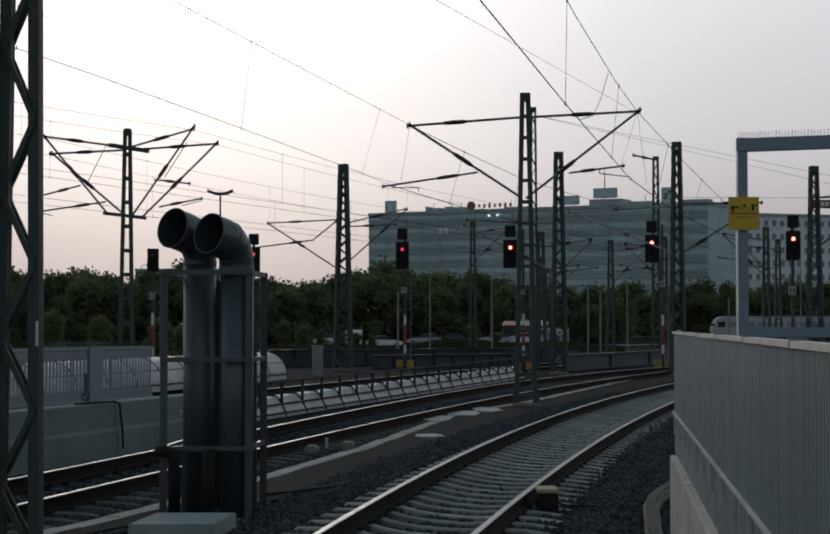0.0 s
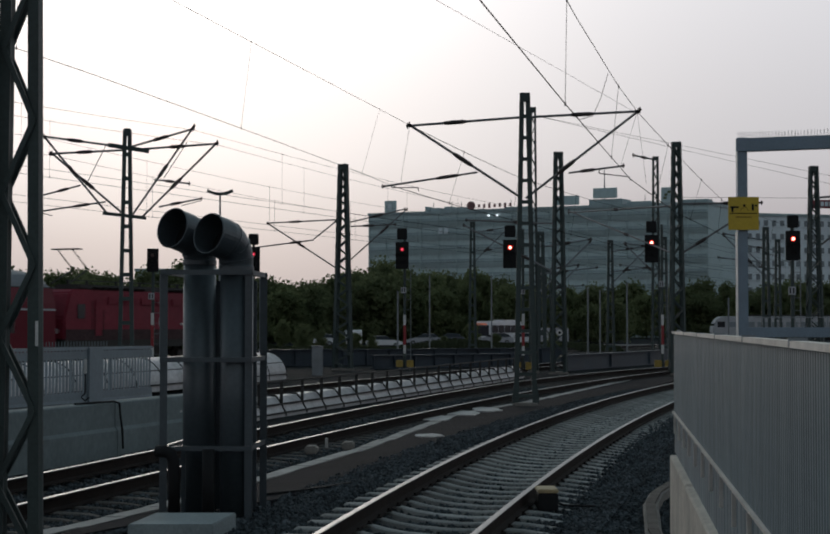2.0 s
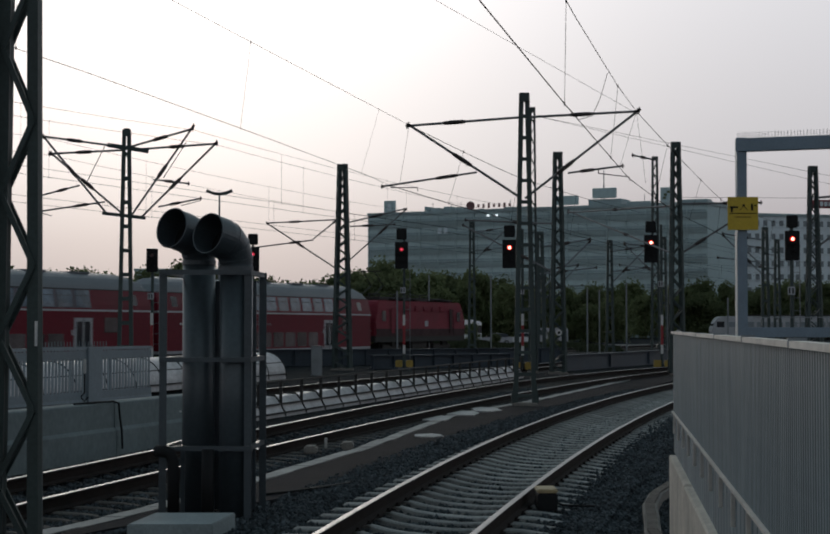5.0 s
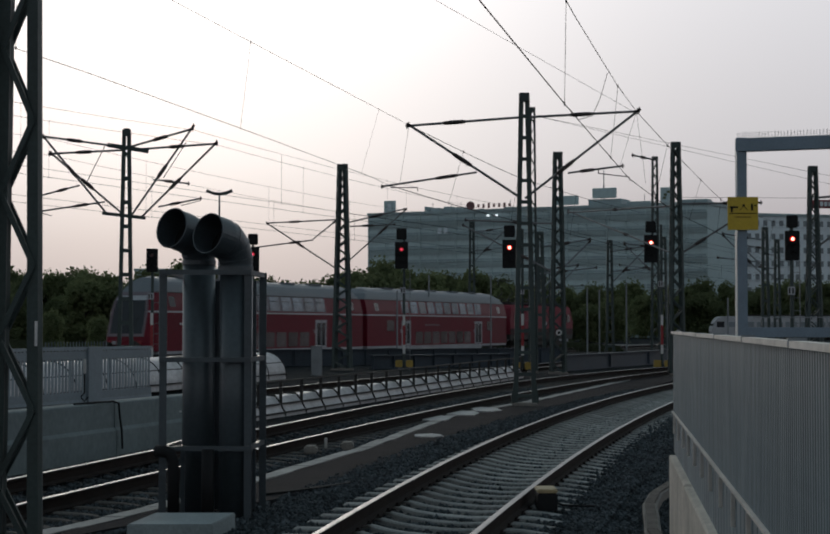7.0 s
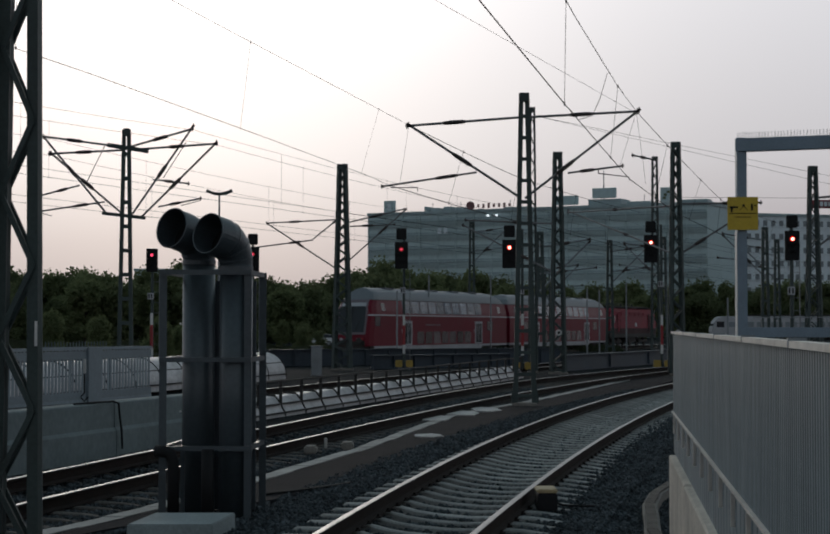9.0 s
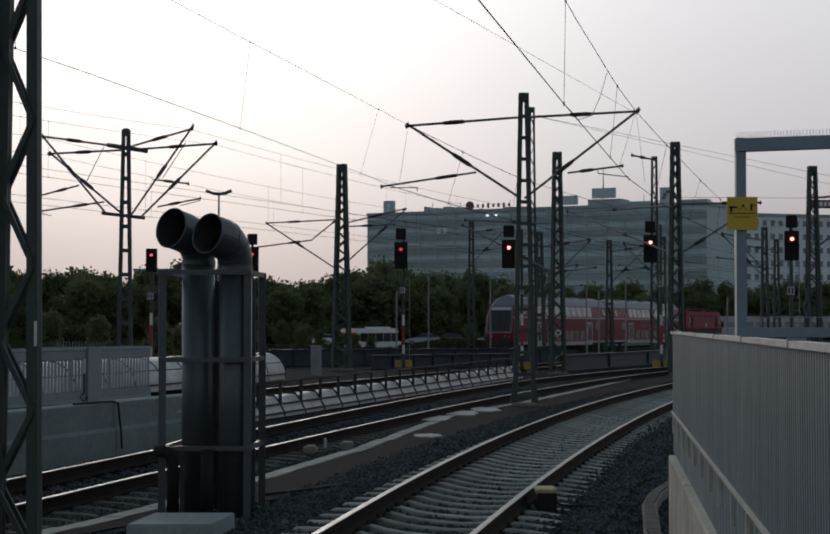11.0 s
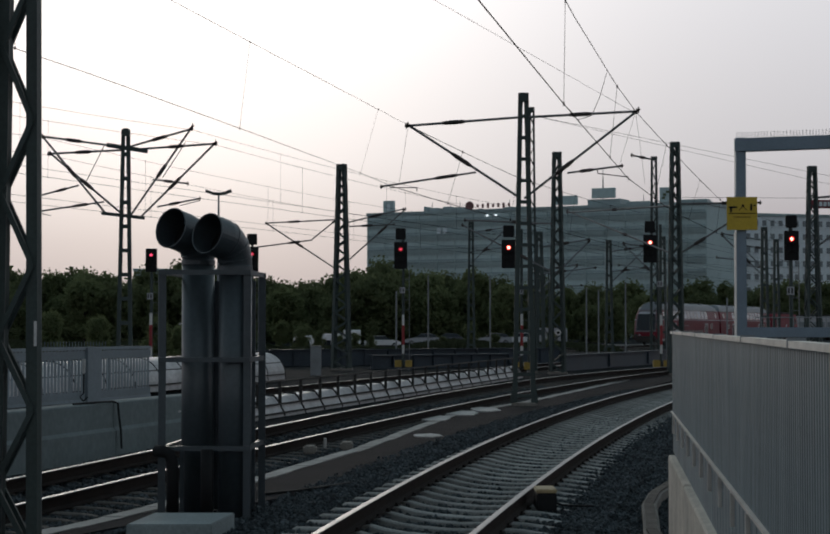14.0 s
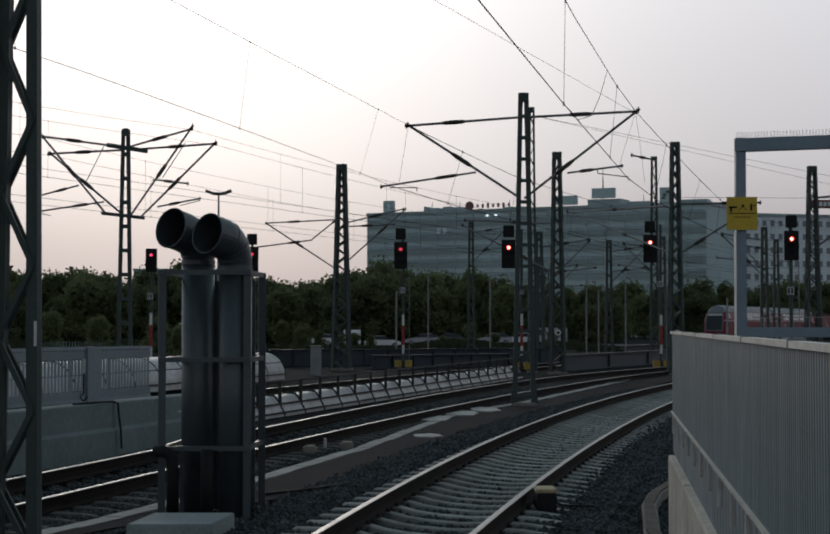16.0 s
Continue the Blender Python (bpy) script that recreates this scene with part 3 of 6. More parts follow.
# ---- masts and catenary ----
def lattice_mast(label, x, y, h, wb, wt, pitch, style, yaw=0.0, depth=None, z0=-0.2, leg=None, lace=None):
    """Tapering steel mast: 'ladder' has two channels with battens, 'cross' has four angles with zigzag lacing."""
    m = thing("catenary_mast", label, "catenary mast", "catenary masts", at=Matrix.Translation((x, y, z0)) @ Matrix.Rotation(radians(yaw), 4, "Z"))
    w = lambda z: wb + (wt - wb) * z / h
    db, dt = (depth or (wb, wt)) if depth else (wb, wt)
    dpt = lambda z: db + (dt - db) * z / h
    leg = leg or (wt * 0.34 if style == "ladder" else wb * 0.14)
    if style == "ladder":
        for s in (-1, 1):
            bm = B()
            bar(bm, (s * (w(0) - leg) / 2, 0, 0), (s * (w(h) - leg) / 2, 0, h), leg, leg * 1.6)
            part("leg", bm, M["mast"], m)
            bm = B()
            prism(bm, [(s * (w(0) / 2 - leg), -leg), (s * (w(0) / 2 + leg * 0.9), -leg), (s * (w(0) / 2 + leg * 0.9), leg), (s * (w(0) / 2 - leg), leg)], 0.1, 0.18)
            bar(bm, (s * (w(0) / 2 + leg * 0.6), 0, 0.16), (s * (w(0) - leg) / 2, 0, 0.75), leg * 0.6, leg)
            part("foot", bm, M["mast"], m)
        z = pitch * 0.5
        while z < h:
            bm = B()
            box(bm, (0, 0, z), (w(z) - leg * 0.6, leg * 1.3, pitch * 0.16))
            part("batten", bm, M["mast"], m)
            z += pitch
    else:
        for s in (-1, 1):
            for t in (-1, 1):
                bm = B()
                a, b = Vector((s * (w(0) - leg) / 2, t * (dpt(0) - leg) / 2, 0)), Vector((s * (w(h) - leg) / 2, t * (dpt(h) - leg) / 2, h))
                bar(bm, a, b, leg, leg)
                part("leg", bm, M["mast"], m)
        for t in (-1, 1):
            for axis in ((0,) if lace else (0, 1)):
                z, s = 0.0, 1
                while z < h - 0.05:
                    bm = B()
                    z2 = min(h, z + pitch)
                    if axis == 0:
                        p, q = (s * (w(z) - leg) / 2, t * dpt(z) / 2, z), (-s * (w(z2) - leg) / 2, t * dpt(z2) / 2, z2)
                    else:
                        p, q = (t * w(z) / 2, s * (dpt(z) - leg) / 2, z), (t * w(z2) / 2, -s * (dpt(z2) - leg) / 2, z2)
                    bar(bm, p, q, lace or leg * 0.5, lace or leg * 0.5)
                    part("brace", bm, M["mast"], m)
                    z, s = z2, -s
    bm = B()
    box(bm, (0, 0, h - 0.12), (wt * 1.05, wt * 1.05, 0.24))
    part("cap", bm, M["mast"], m)
    bm = B()
    box(bm, (0, 0, -0.02), (wb * 1.15, wb * 1.15, 0.26), bevel=0.03)
    part("foundation", bm, M["trough"], m, "dirty concrete foundation")
    return m


def tube_with_insulator(parent, p, q, r, where=0.35, name="strut", mt="tube"):
    """A cantilever tube from p to q with a ribbed insulator part-way, both in world space."""
    inv = parent.matrix_basis.inverted()
    p, q = inv @ Vector(p), inv @ Vector(q)
    bm = B()
    rod(bm, p, q, r)
    t = part(name, bm, M[mt], parent)
    d = (q - p)
    c = p + d * where
    u = d.normalized()
    bm = B()
    ln = min(0.62, d.length * 0.25)
    turned = [(0.0, 1.1), (0.1, 1.2), (0.14, 1.9), (0.26, 1.5), (0.3, 2.0), (0.42, 1.5), (0.46, 2.0), (0.58, 1.5), (0.62, 2.0), (0.74, 1.5), (0.78, 1.9), (0.9, 1.2), (1.0, 1.1)]
    side = u.orthogonal().normalized()
    up2 = u.cross(side)
    loops = [[bm.verts.new(c + u * (ln * (f - 0.5)) + (side * math.cos(a) + up2 * math.sin(a)) * (r * (0.7 + 0.62 * k))) for a in [math.tau * j / 10 for j in range(10)]] for f, k in turned]
    for r0, r1 in zip(loops, loops[1:]):
        for j in range(10):
            bm.faces.new((r0[j], r0[(j + 1) % 10], r1[(j + 1) % 10], r1[j]))
    bm.faces.new(loops[0])
    bm.faces.new(loops[-1][::-1])
    part("insulator", bm, M["insul"], t, "brown ribbed insulator")
    bm = B()
    bar(bm, q - u * (r * 3), q + u * (r * 1.2), r * 2.2, r * 2.0)
    rod(bm, q - Vector((0, 0, r * 2.4)), q + Vector((0, 0, r * 2.4)), r * 0.6, seg=6)
    part("end_clamp", bm, M["insul"], t)


def build_masts():
    near = lattice_mast("dark green lattice catenary mast close to the track", -3.835, 16.0, 9.0, 0.48, 0.33, 0.70, "cross", 0, depth=(0.20, 0.18), leg=0.11, lace=0.05)
    bm = B()
    bar(bm, (-0.225, -0.108, 0.05), (-0.185, -0.098, 9.0), 0.25, 0.012)
    part("side_plate", bm, M["mast"], near, "flat dark green leg plate")
    bm = B()
    box(bm, (0.20, -0.112, 2.14), (0.024, 0.02, 0.24))
    part("marker_plate", bm, M["white"], near, "small white marker plate")
    m1 = lattice_mast("steel frame mast carrying four cantilever arms", -11.36, 65.0, 10.0, 0.62, 0.28, 0.95, "ladder")
    for p, q, w in (((-11.4, 65, 9.1), (-14.65, 65, 9.54), 0.62), ((-11.4, 65, 9.0), (-14.4, 65, 8.85), 0.55), ((-11.3, 65, 9.1), (-8.75, 65, 9.84), 0.5), ((-11.3, 65, 9.0), (-7.8, 65, 9.25), 0.55),
                    ((-12.1, 65, 6.45), (-14.65, 65, 9.54), 0.55), ((-11.5, 65.3, 6.45), (-14.4, 65.3, 8.9), 0.5), ((-11.2, 65.2, 6.4), (-8.72, 65, 9.95), 0.5), ((-10.75, 65, 6.35), (-7.8, 65, 9.3), 0.45)):
        tube_with_insulator(m1, p, q, 0.042, w)
    for p, q, w in (((-13.2, 65, 7.6), (-14.9, 65, 7.15), 0.4), ((-12.2, 65, 6.95), (-14.9, 65, 6.55), 0.35), ((-10.3, 65, 7.83), (-8.9, 65, 7.67), 0.45), ((-10.1, 65, 6.75), (-8.42, 65, 7.08), 0.4)):
        tube_with_insulator(m1, p, q, 0.034, w, "registration_arm")
    inv = m1.matrix_basis.inverted()
    for p, q in (((-12.2, 65, 9.19), (-12.98, 65, 7.6)), ((-9.0, 65, 9.3), (-9.9, 65, 7.9)), ((-14.9, 65, 6.55), (-14.3, 65, 6.4)), ((-8.42, 65, 7.0), (-9.2, 65, 6.8))):
        bm = B()
        rod(bm, inv @ Vector(p), inv @ Vector(q), 0.016, seg=6)
        part("tie_rod", bm, M["wire"], m1)
    for p, q, w in (((-12.3, 65, 6.5), (-10.6, 65, 6.3), 0.12), ((-12.1, 65, 9.2), (-10.5, 65, 8.95), 0.16)):
        bm = B()
        bar(bm, inv @ Vector(p), inv @ Vector(q), w)
        part("crossbar", bm, M["mast"], m1)
    m2 = lattice_mast("dark lattice mast with side cantilevers", -3.70, 85.0, 10.6, 1.0, 0.46, 0.42, "cross", leg=0.19)
    for p, q, w in (((-4.0, 85, 7.55), (-7.6, 85, 7.37), 0.6), ((-3.9, 85, 4.95), (-7.6, 85, 7.37), 0.55), ((-5.2, 85, 6.55), (-3.9, 85, 7.6), 0.9), ((-5.2, 85, 6.5), (-8.3, 85, 6.1), 0.3),
                    ((-3.4, 85, 7.4), (-0.5, 85, 8.1), 0.5), ((-3.4, 85, 5.4), (-0.4, 85, 8.1), 0.6), ((-3.3, 85, 7.2), (-1.0, 85, 7.3), 0.4)):
        tube_with_insulator(m2, p, q, 0.036, w)
    m3 = lattice_mast("tall steel frame mast with a wide double cantilever", 3.08, 46.0, 8.75, 0.60, 0.24, 0.60, "ladder")
    for p, q, w in (((2.95, 46, 7.87), (-0.2, 46, 7.63), 0.58), ((3.1, 46, 7.87), (6.25, 46, 8.04), 0.5), ((2.95, 46, 5.63), (-0.15, 46, 7.66), 0.52), ((3.1, 46, 5.6), (6.3, 46, 8.08), 0.35)):
        tube_with_insulator(m3, p, q, 0.035, w)
    for p, q, w in (((1.75, 46, 6.33), (-0.9, 46, 5.93), 0.32), ((4.3, 46, 6.31), (5.83, 46, 6.51), 0.35)):
        tube_with_insulator(m3, p, q, 0.028, w, "registration_arm")
    inv = m3.matrix_basis.inverted()
    for pts in (((-0.65, 46, 6.0), (-0.65, 46, 5.9), (0.1, 46, 5.9), (0.1, 46, 5.8)), ((5.15, 46, 6.4), (5.15, 46, 6.3), (6.0, 46, 6.2), (6.02, 46, 6.1))):
        bm = B()
        for p, q in zip(pts, pts[1:]):
            rod(bm, inv @ Vector(p), inv @ Vector(q), 0.014, seg=6)
        part("steady_arm", bm, M["wire"], m3)
    lattice_mast("slim lattice mast beyond the frame mast", 5.76, 80.0, 12.9, 0.45, 0.24, 0.5, "cross")
    m4 = lattice_mast("dark lattice catenary mast between the tracks", 6.80, 78.0, 10.5, 0.75, 0.38, 0.5, "cross", leg=0.135)
    for p, q, w in (((6.6, 78, 6.9), (2.6, 83, 7.4), 0.4), ((6.6, 78, 4.6), (2.5, 84, 7.2), 0.3)):
        tube_with_insulator(m4, p, q, 0.045, w)
    m5 = lattice_mast("dark lattice catenary mast behind the signals", 12.08, 76.0, 10.75, 0.72, 0.38, 0.5, "cross", leg=0.13)
    for p, q, w in (((12.3, 76, 7.7), (16.0, 76, 7.75), 0.6), ((12.3, 76, 5.4), (15.3, 76, 7.3), 0.3), ((11.9, 76, 7.6), (8.6, 92, 8.4), 0.5), ((11.9, 76, 5.4), (8.6, 92, 8.5), 0.4)):
        tube_with_insulator(m5, p, q, 0.045, w)
    for m, x in ((m4, 0.0), (m5, 0.0)):
        bm = B()
        rod(bm, (x, -0.42, 1.95), (x, -0.39, 1.95), 0.14, seg=16)
        d = part("round_plate", bm, M["white"], m, "small round white plate")
        bm = B()
        rod(bm, (x, -0.43, 1.95), (x, -0.42, 1.95), 0.07, seg=12)
        part("plate_centre", bm, M["dark"], d)
    m6 = lattice_mast("slim distant catenary mast", 16.08, 110.0, 13.6, 0.6, 0.36, 0.6, "cross")
    for p, q, w in (((16.0, 110, 13.2), (14.6, 110, 13.5), 0.5),):
        tube_with_insulator(m6, p, q, 0.06, w)
    m7 = lattice_mast("tall lattice catenary mast beside the blue frame", 16.95, 70.0, 9.05, 0.72, 0.34, 0.5, "cross")
    for p, q, w in (((17.1, 70, 7.5), (20, 70, 7.8), 0.5), ((17.1, 70, 5.4), (19.8, 70, 7.4), 0.4)):
        tube_with_insulator(m7, p, q, 0.045, w)
    for x, h in ((9.4, 7.2), (10.5, 6.8)):
        lattice_mast("distant greenish lattice mast before the trees", x, 130, h, 0.5, 0.36, 0.7, "cross")
    # farther masts among the trees
    for x, y, h in ((5.25, 150, 11.8), (16.6, 140, 9.6), (11.2, 145, 8.2), (26.6, 125, 9.8), (20.4, 135, 9.6), (33.0, 150, 10.2), (8.0, 105, 8.3)):
        m = lattice_mast("distant slim grey catenary mast with one cantilever", x, y, h, 0.7, 0.4, 1.2, "ladder")
        s = 1 if x < 20 else -1
        tube_with_insulator(m, (x, y, h - 1.2), (x + 3.2 * s, y, h - 0.7), 0.06, 0.5, mt="galv")
        tube_with_insulator(m, (x, y, h - 4.0), (x + 3.2 * s, y, h - 0.8), 0.06, 0.4, mt="galv")
        tube_with_insulator(m, (x, y, h - 2.9), (x + 3.6 * s, y, h - 2.5), 0.05, 0.4, mt="galv")


build_masts()


def wire(label, pts, r=0.009, name="overhead_wire"):
    bm = B()
    sweep(bm, pts, ring(r * 0.74, 5))
    return tagged(part(name, bm, M["wire"]), label, "overhead wire", "overhead wires")


def catenary(mess, cont, drop, sag=0.25, r=0.009):
    """A messenger wire and a contact wire along lists of points, with droppers at given fractions of the way."""
    def along(p, f):
        seg = [(Vector(a) - Vector(b)).length for a, b in zip(p, p[1:])]
        d = f * sum(seg)
        for (a, b), s in zip(zip(p, p[1:]), seg):
            if d <= s:
                return Vector(a).lerp(Vector(b), d / s)
            d -= s
        return Vector(p[-1])
    def lowered(v, f):
        return v - Vector((0, 0, sag * 4 * f * (1 - f)))
    w = wire("thin dark messenger wire above the track", [lowered(along(mess, i / 24), i / 24) for i in range(25)], r)
    wire("taut dark contact wire above the track", [along(cont, i / 12) for i in range(13)], r * 1.15, "contact_wire")
    for f in drop:
        bm = B()
        a = lowered(along(mess, f), f)
        # the dropper hangs straight down to the contact wire abreast of it
        best = min((along(cont, k / 200) for k in range(201)), key=lambda v: abs(v.y - a.y))
        rod(bm, a, best, r * 0.45, seg=5)
        for e in (a, best):
            rod(bm, e - Vector((0, 0, r * 3)), e + Vector((0, 0, r * 3)), r * 1.5, seg=6)
        part("dropper", bm, M["wire"], w)


def build_wires():
    # above the platform track
    catenary([(-1.2, 8, 8.3), (2.88, 30.7, 8.03), (4.95, 40, 7.88), (6.22, 46, 8.04)], [(-1.6, 8, 6.12), (0.83, 20.7, 6.12), (2.88, 30.8, 6.11), (6.0, 46, 6.16)], [0.3, 0.585, 0.845], 0.0, 0.012)
    catenary([(6.22, 46, 8.04), (14.12, 75, 7.97), (24.5, 106, 8.4)], [(6.0, 46, 6.16), (9.46, 60, 6.2), (14.0, 75, 6.2), (24.0, 106, 6.2)], [0.12, 0.3, 0.45, 0.6, 0.8], 0.3, 0.014)
    bm = B()
    sweep(bm, [(2.95, 31.1, 6.12), (3.25, 32.5, 6.1), (3.75, 34.6, 6.45), (4.1, 36.2, 7.05), (4.45, 37.8, 7.85)], ring(0.007, 5))
    tagged(part("jumper_wire", bm, M["wire"]), "drooping wire jumper between contact and messenger wire", "overhead wire", "overhead wires")
    for p, q in (((6.22, 46, 8.02), (5.75, 46, 6.5)), ((6.22, 46, 8.02), (6.75, 48, 6.2)), ((-0.15, 46, 7.6), (-0.4, 46, 6.0)), ((0.43, 32.8, 8.54), (6.1, 46, 8.05)), ((-9, 10.5, 9.4), (0.43, 32.8, 8.54))):
        wire("thin slack wire at the cantilever", [p, q], 0.006)
    # above the second track
    catenary([(-8.1, 14, 8.0), (-3.6, 32, 7.78), (-0.12, 46, 7.64)], [(-9.2, 12, 6.02), (-5.51, 24.3, 6.01), (-3.58, 32.8, 6.01), (-1.18, 43.6, 6.0), (-0.65, 46, 5.95)], [0.3, 0.6, 0.9], 0.0, 0.0075)
    catenary([(-0.12, 46, 7.64), (3.78, 60, 7.65), (11.8, 86, 8.0)], [(-0.65, 46, 5.95), (1.66, 54, 5.9), (11.6, 86, 6.0)], [0.15, 0.35, 0.6, 0.8], 0.2, 0.013)
    # over the farther tracks, mast to mast
    d = Vector((math.sin(0.41), math.cos(0.41), 0))
    for x, z, dz in ((-14.65, 9.5, 2.4), (-14.4, 8.8, 2.0), (-8.75, 9.8, 2.4), (-7.8, 9.2, 2.2)):
        p = Vector((x, 65, z))
        k = Vector((0, 0, -dz))
        catenary([p - d * 55, p], [p - d * 55 + k, p + k], [0.2, 0.4, 0.6, 0.8], 0.5, 0.009)
        catenary([p, p + d * 62], [p + k, p + d * 62 + k], [0.12, 0.3, 0.45, 0.6, 0.75, 0.9], 0.6, 0.010)
        catenary([p + d * 62, p + d * 130], [p + d * 62 + k, p + d * 130 + k], [0.2, 0.5, 0.8], 0.5, 0.012)
    for p, q in (((12.1, 76, 8.0), (30, 80, 8.2)), ((5.8, 80, 12.3), (30, 100, 9.6)), ((5.8, 80, 12.3), (28, 90, 9.2))):
        wire("thin far feeder wire", [p, q], 0.012)


build_wires()


# ---- signals ----
def signal(label, x, y, z0, ztop, head_w, mats, pole_x=None, strip=True, plate=True, boxes=True, upper=True):
    """A colour-light signal: mast, dark screen with hooded lenses, square indicator above, marker strip, plate and yellow junction boxes."""
    s = thing("railway_signal", label, "railway signal", "railway signals", at=Matrix.Translation((x, y, z0)))
    h = ztop - z0
    px = 0.0 if pole_x is None else pole_x - x
    sh = head_w * 2.05
    top_h = head_w * 0.95 if upper else 0.0
    zs = h - top_h - sh - 0.08
    bm = B()
    rod(bm, (px, 0.12, 0), (px, 0.12, h - 0.2), 0.07, seg=10)
    part("mast", bm, M["mast"], s)
    bm = B()
    box(bm, (0, 0, zs + sh / 2), (head_w, 0.10, sh), bevel=0.02)
    screen = part("screen", bm, M["dark"], s, "black signal screen")
    if upper:
        bm = B()
        box(bm, (0.0, 0, h - top_h / 2), (head_w * 0.78, 0.12, top_h * 0.9), bevel=0.03)
        part("indicator", bm, M["dark"], s, "black indicator box")
    r = head_w * 0.17
    for k, (lx, lz) in enumerate(((0.0, 0.72), (-0.24, 0.45), (0.24, 0.45), (0.0, 0.2))):
        c = Vector((lx * head_w, -0.052, zs + sh * lz))
        bm = B()
        rod(bm, c + Vector((0, 0.01, 0)), c + Vector((0, -0.025, 0)), r, seg=14)
        ln = part("lens", bm, mats if k == 0 else M["dark"], screen)
        if k == 0 and mats is not M["lens"]:
            bm = B()
            rod(bm, c + Vector((0, -0.02, 0)), c + Vector((0, -0.03, 0)), r * (0.62 if mats is M["lensred"] else 0.42), seg=14)
            part("lamp_core", bm, M["corebright" if mats is M["lensred"] else "coredim"], ln, "glowing lamp core")
        bm = B()
        pts = [(c.x + r * 1.5 * math.cos(a), c.z + r * 1.5 * math.sin(a)) for a in [math.pi * i / 10 for i in range(11)]]
        f = [bm.verts.new((a, c.y, b)) for a, b in pts]
        g = [bm.verts.new((a, c.y - 0.10, b)) for a, b in pts]
        for i in range(10):
            bm.faces.new((f[i], f[i + 1], g[i + 1], g[i]))
        bmesh.ops.solidify(bm, geom=bm.faces[:], thickness=0.008)
        part("hood", bm, M["dark"], screen)
    if strip:
        bm = B()
        box(bm, (px, -0.02, 1.85), (0.13, 0.03, 2.0))
        b = part("marker_board", bm, M["white"], s, "white-red-white marker board")
        bm = B()
        box(bm, (px, -0.04, 1.80), (0.135, 0.02, 1.0))
        part("red_band", bm, M["redpaint"], b)
    if plate:
        bm = B()
        box(bm, (px - 0.05, -0.03, zs - 1.1), (0.27, 0.03, 0.30))
        b = part("number_plate", bm, M["tsill"], s, "small white plate with dark bars")
        bm = B()
        for dx in (-0.07, 0.05):
            box(bm, (px - 0.05 + dx, -0.05, zs - 1.1), (0.05, 0.01, 0.2))
        part("bars", bm, M["dark"], b)
    if boxes:
        for dx in (-0.26, 0.28):
            bm = B()
            box(bm, (px + dx, -0.1, 0.34), (0.36, 0.28, 0.36), bevel=0.03)
            part("junction_box", bm, M["yellowbox"], s, "yellow junction box")
            bm = B()
            box(bm, (px + dx, -0.05, 0.07), (0.06, 0.06, 0.16))
            part("box_leg", bm, M["galv"], s)
    bm = B()
    for k in range(9):
        box(bm, (px + 0.16, 0.2, 0.5 + k * (zs / 10)), (0.3, 0.02, 0.02))
    for dx in (0.02, 0.31):
        bar(bm, (px + dx, 0.2, 0), (px + dx, 0.2, zs), 0.03)
    part("ladder", bm, M["galv"], s)
    return s


def build_signals():
    changing = signal("black signal that turns red, seen past the ducts", -11.91, 75.0, -0.2, 5.66, 0.52, M["lens"], plate=True, boxes=False, upper=False)
    signal("black signal with dim red light behind the ducts", -8.31, 85.0, -0.2, 6.85, 0.66, M["lensreddim"], boxes=True)
    signal("black signal with dim red light and yellow boxes", -0.652, 85.0, -0.2, 7.13, 0.68, M["lensreddim"], -0.52)
    signal("black signal with bright red light beside the frame mast", 4.62, 80.0, -0.2, 6.98, 0.68, M["lensred"], 5.25)
    signal("black signal showing bright red beyond the platform fence", 12.2, 85.0, -0.2, 7.51, 0.70, M["lensred"], 12.75)
    signal("black signal showing bright red beside the blue frame", 13.76, 60.0, -0.2, 6.1, 0.53, M["lensred"], strip=False, boxes=False)
    # the lamp of the changing signal: a glowing bulb that comes forward to the lens
    bm = B()
    rod(bm, (0, 0, 0), (0, 0.02, 0), 0.06, seg=14)
    return tagged(part("signal_lamp", bm, M["coredim"]), "red signal lamp unit in the signal screen", "signal lamp")


SIGNAL_LAMP = build_signals()


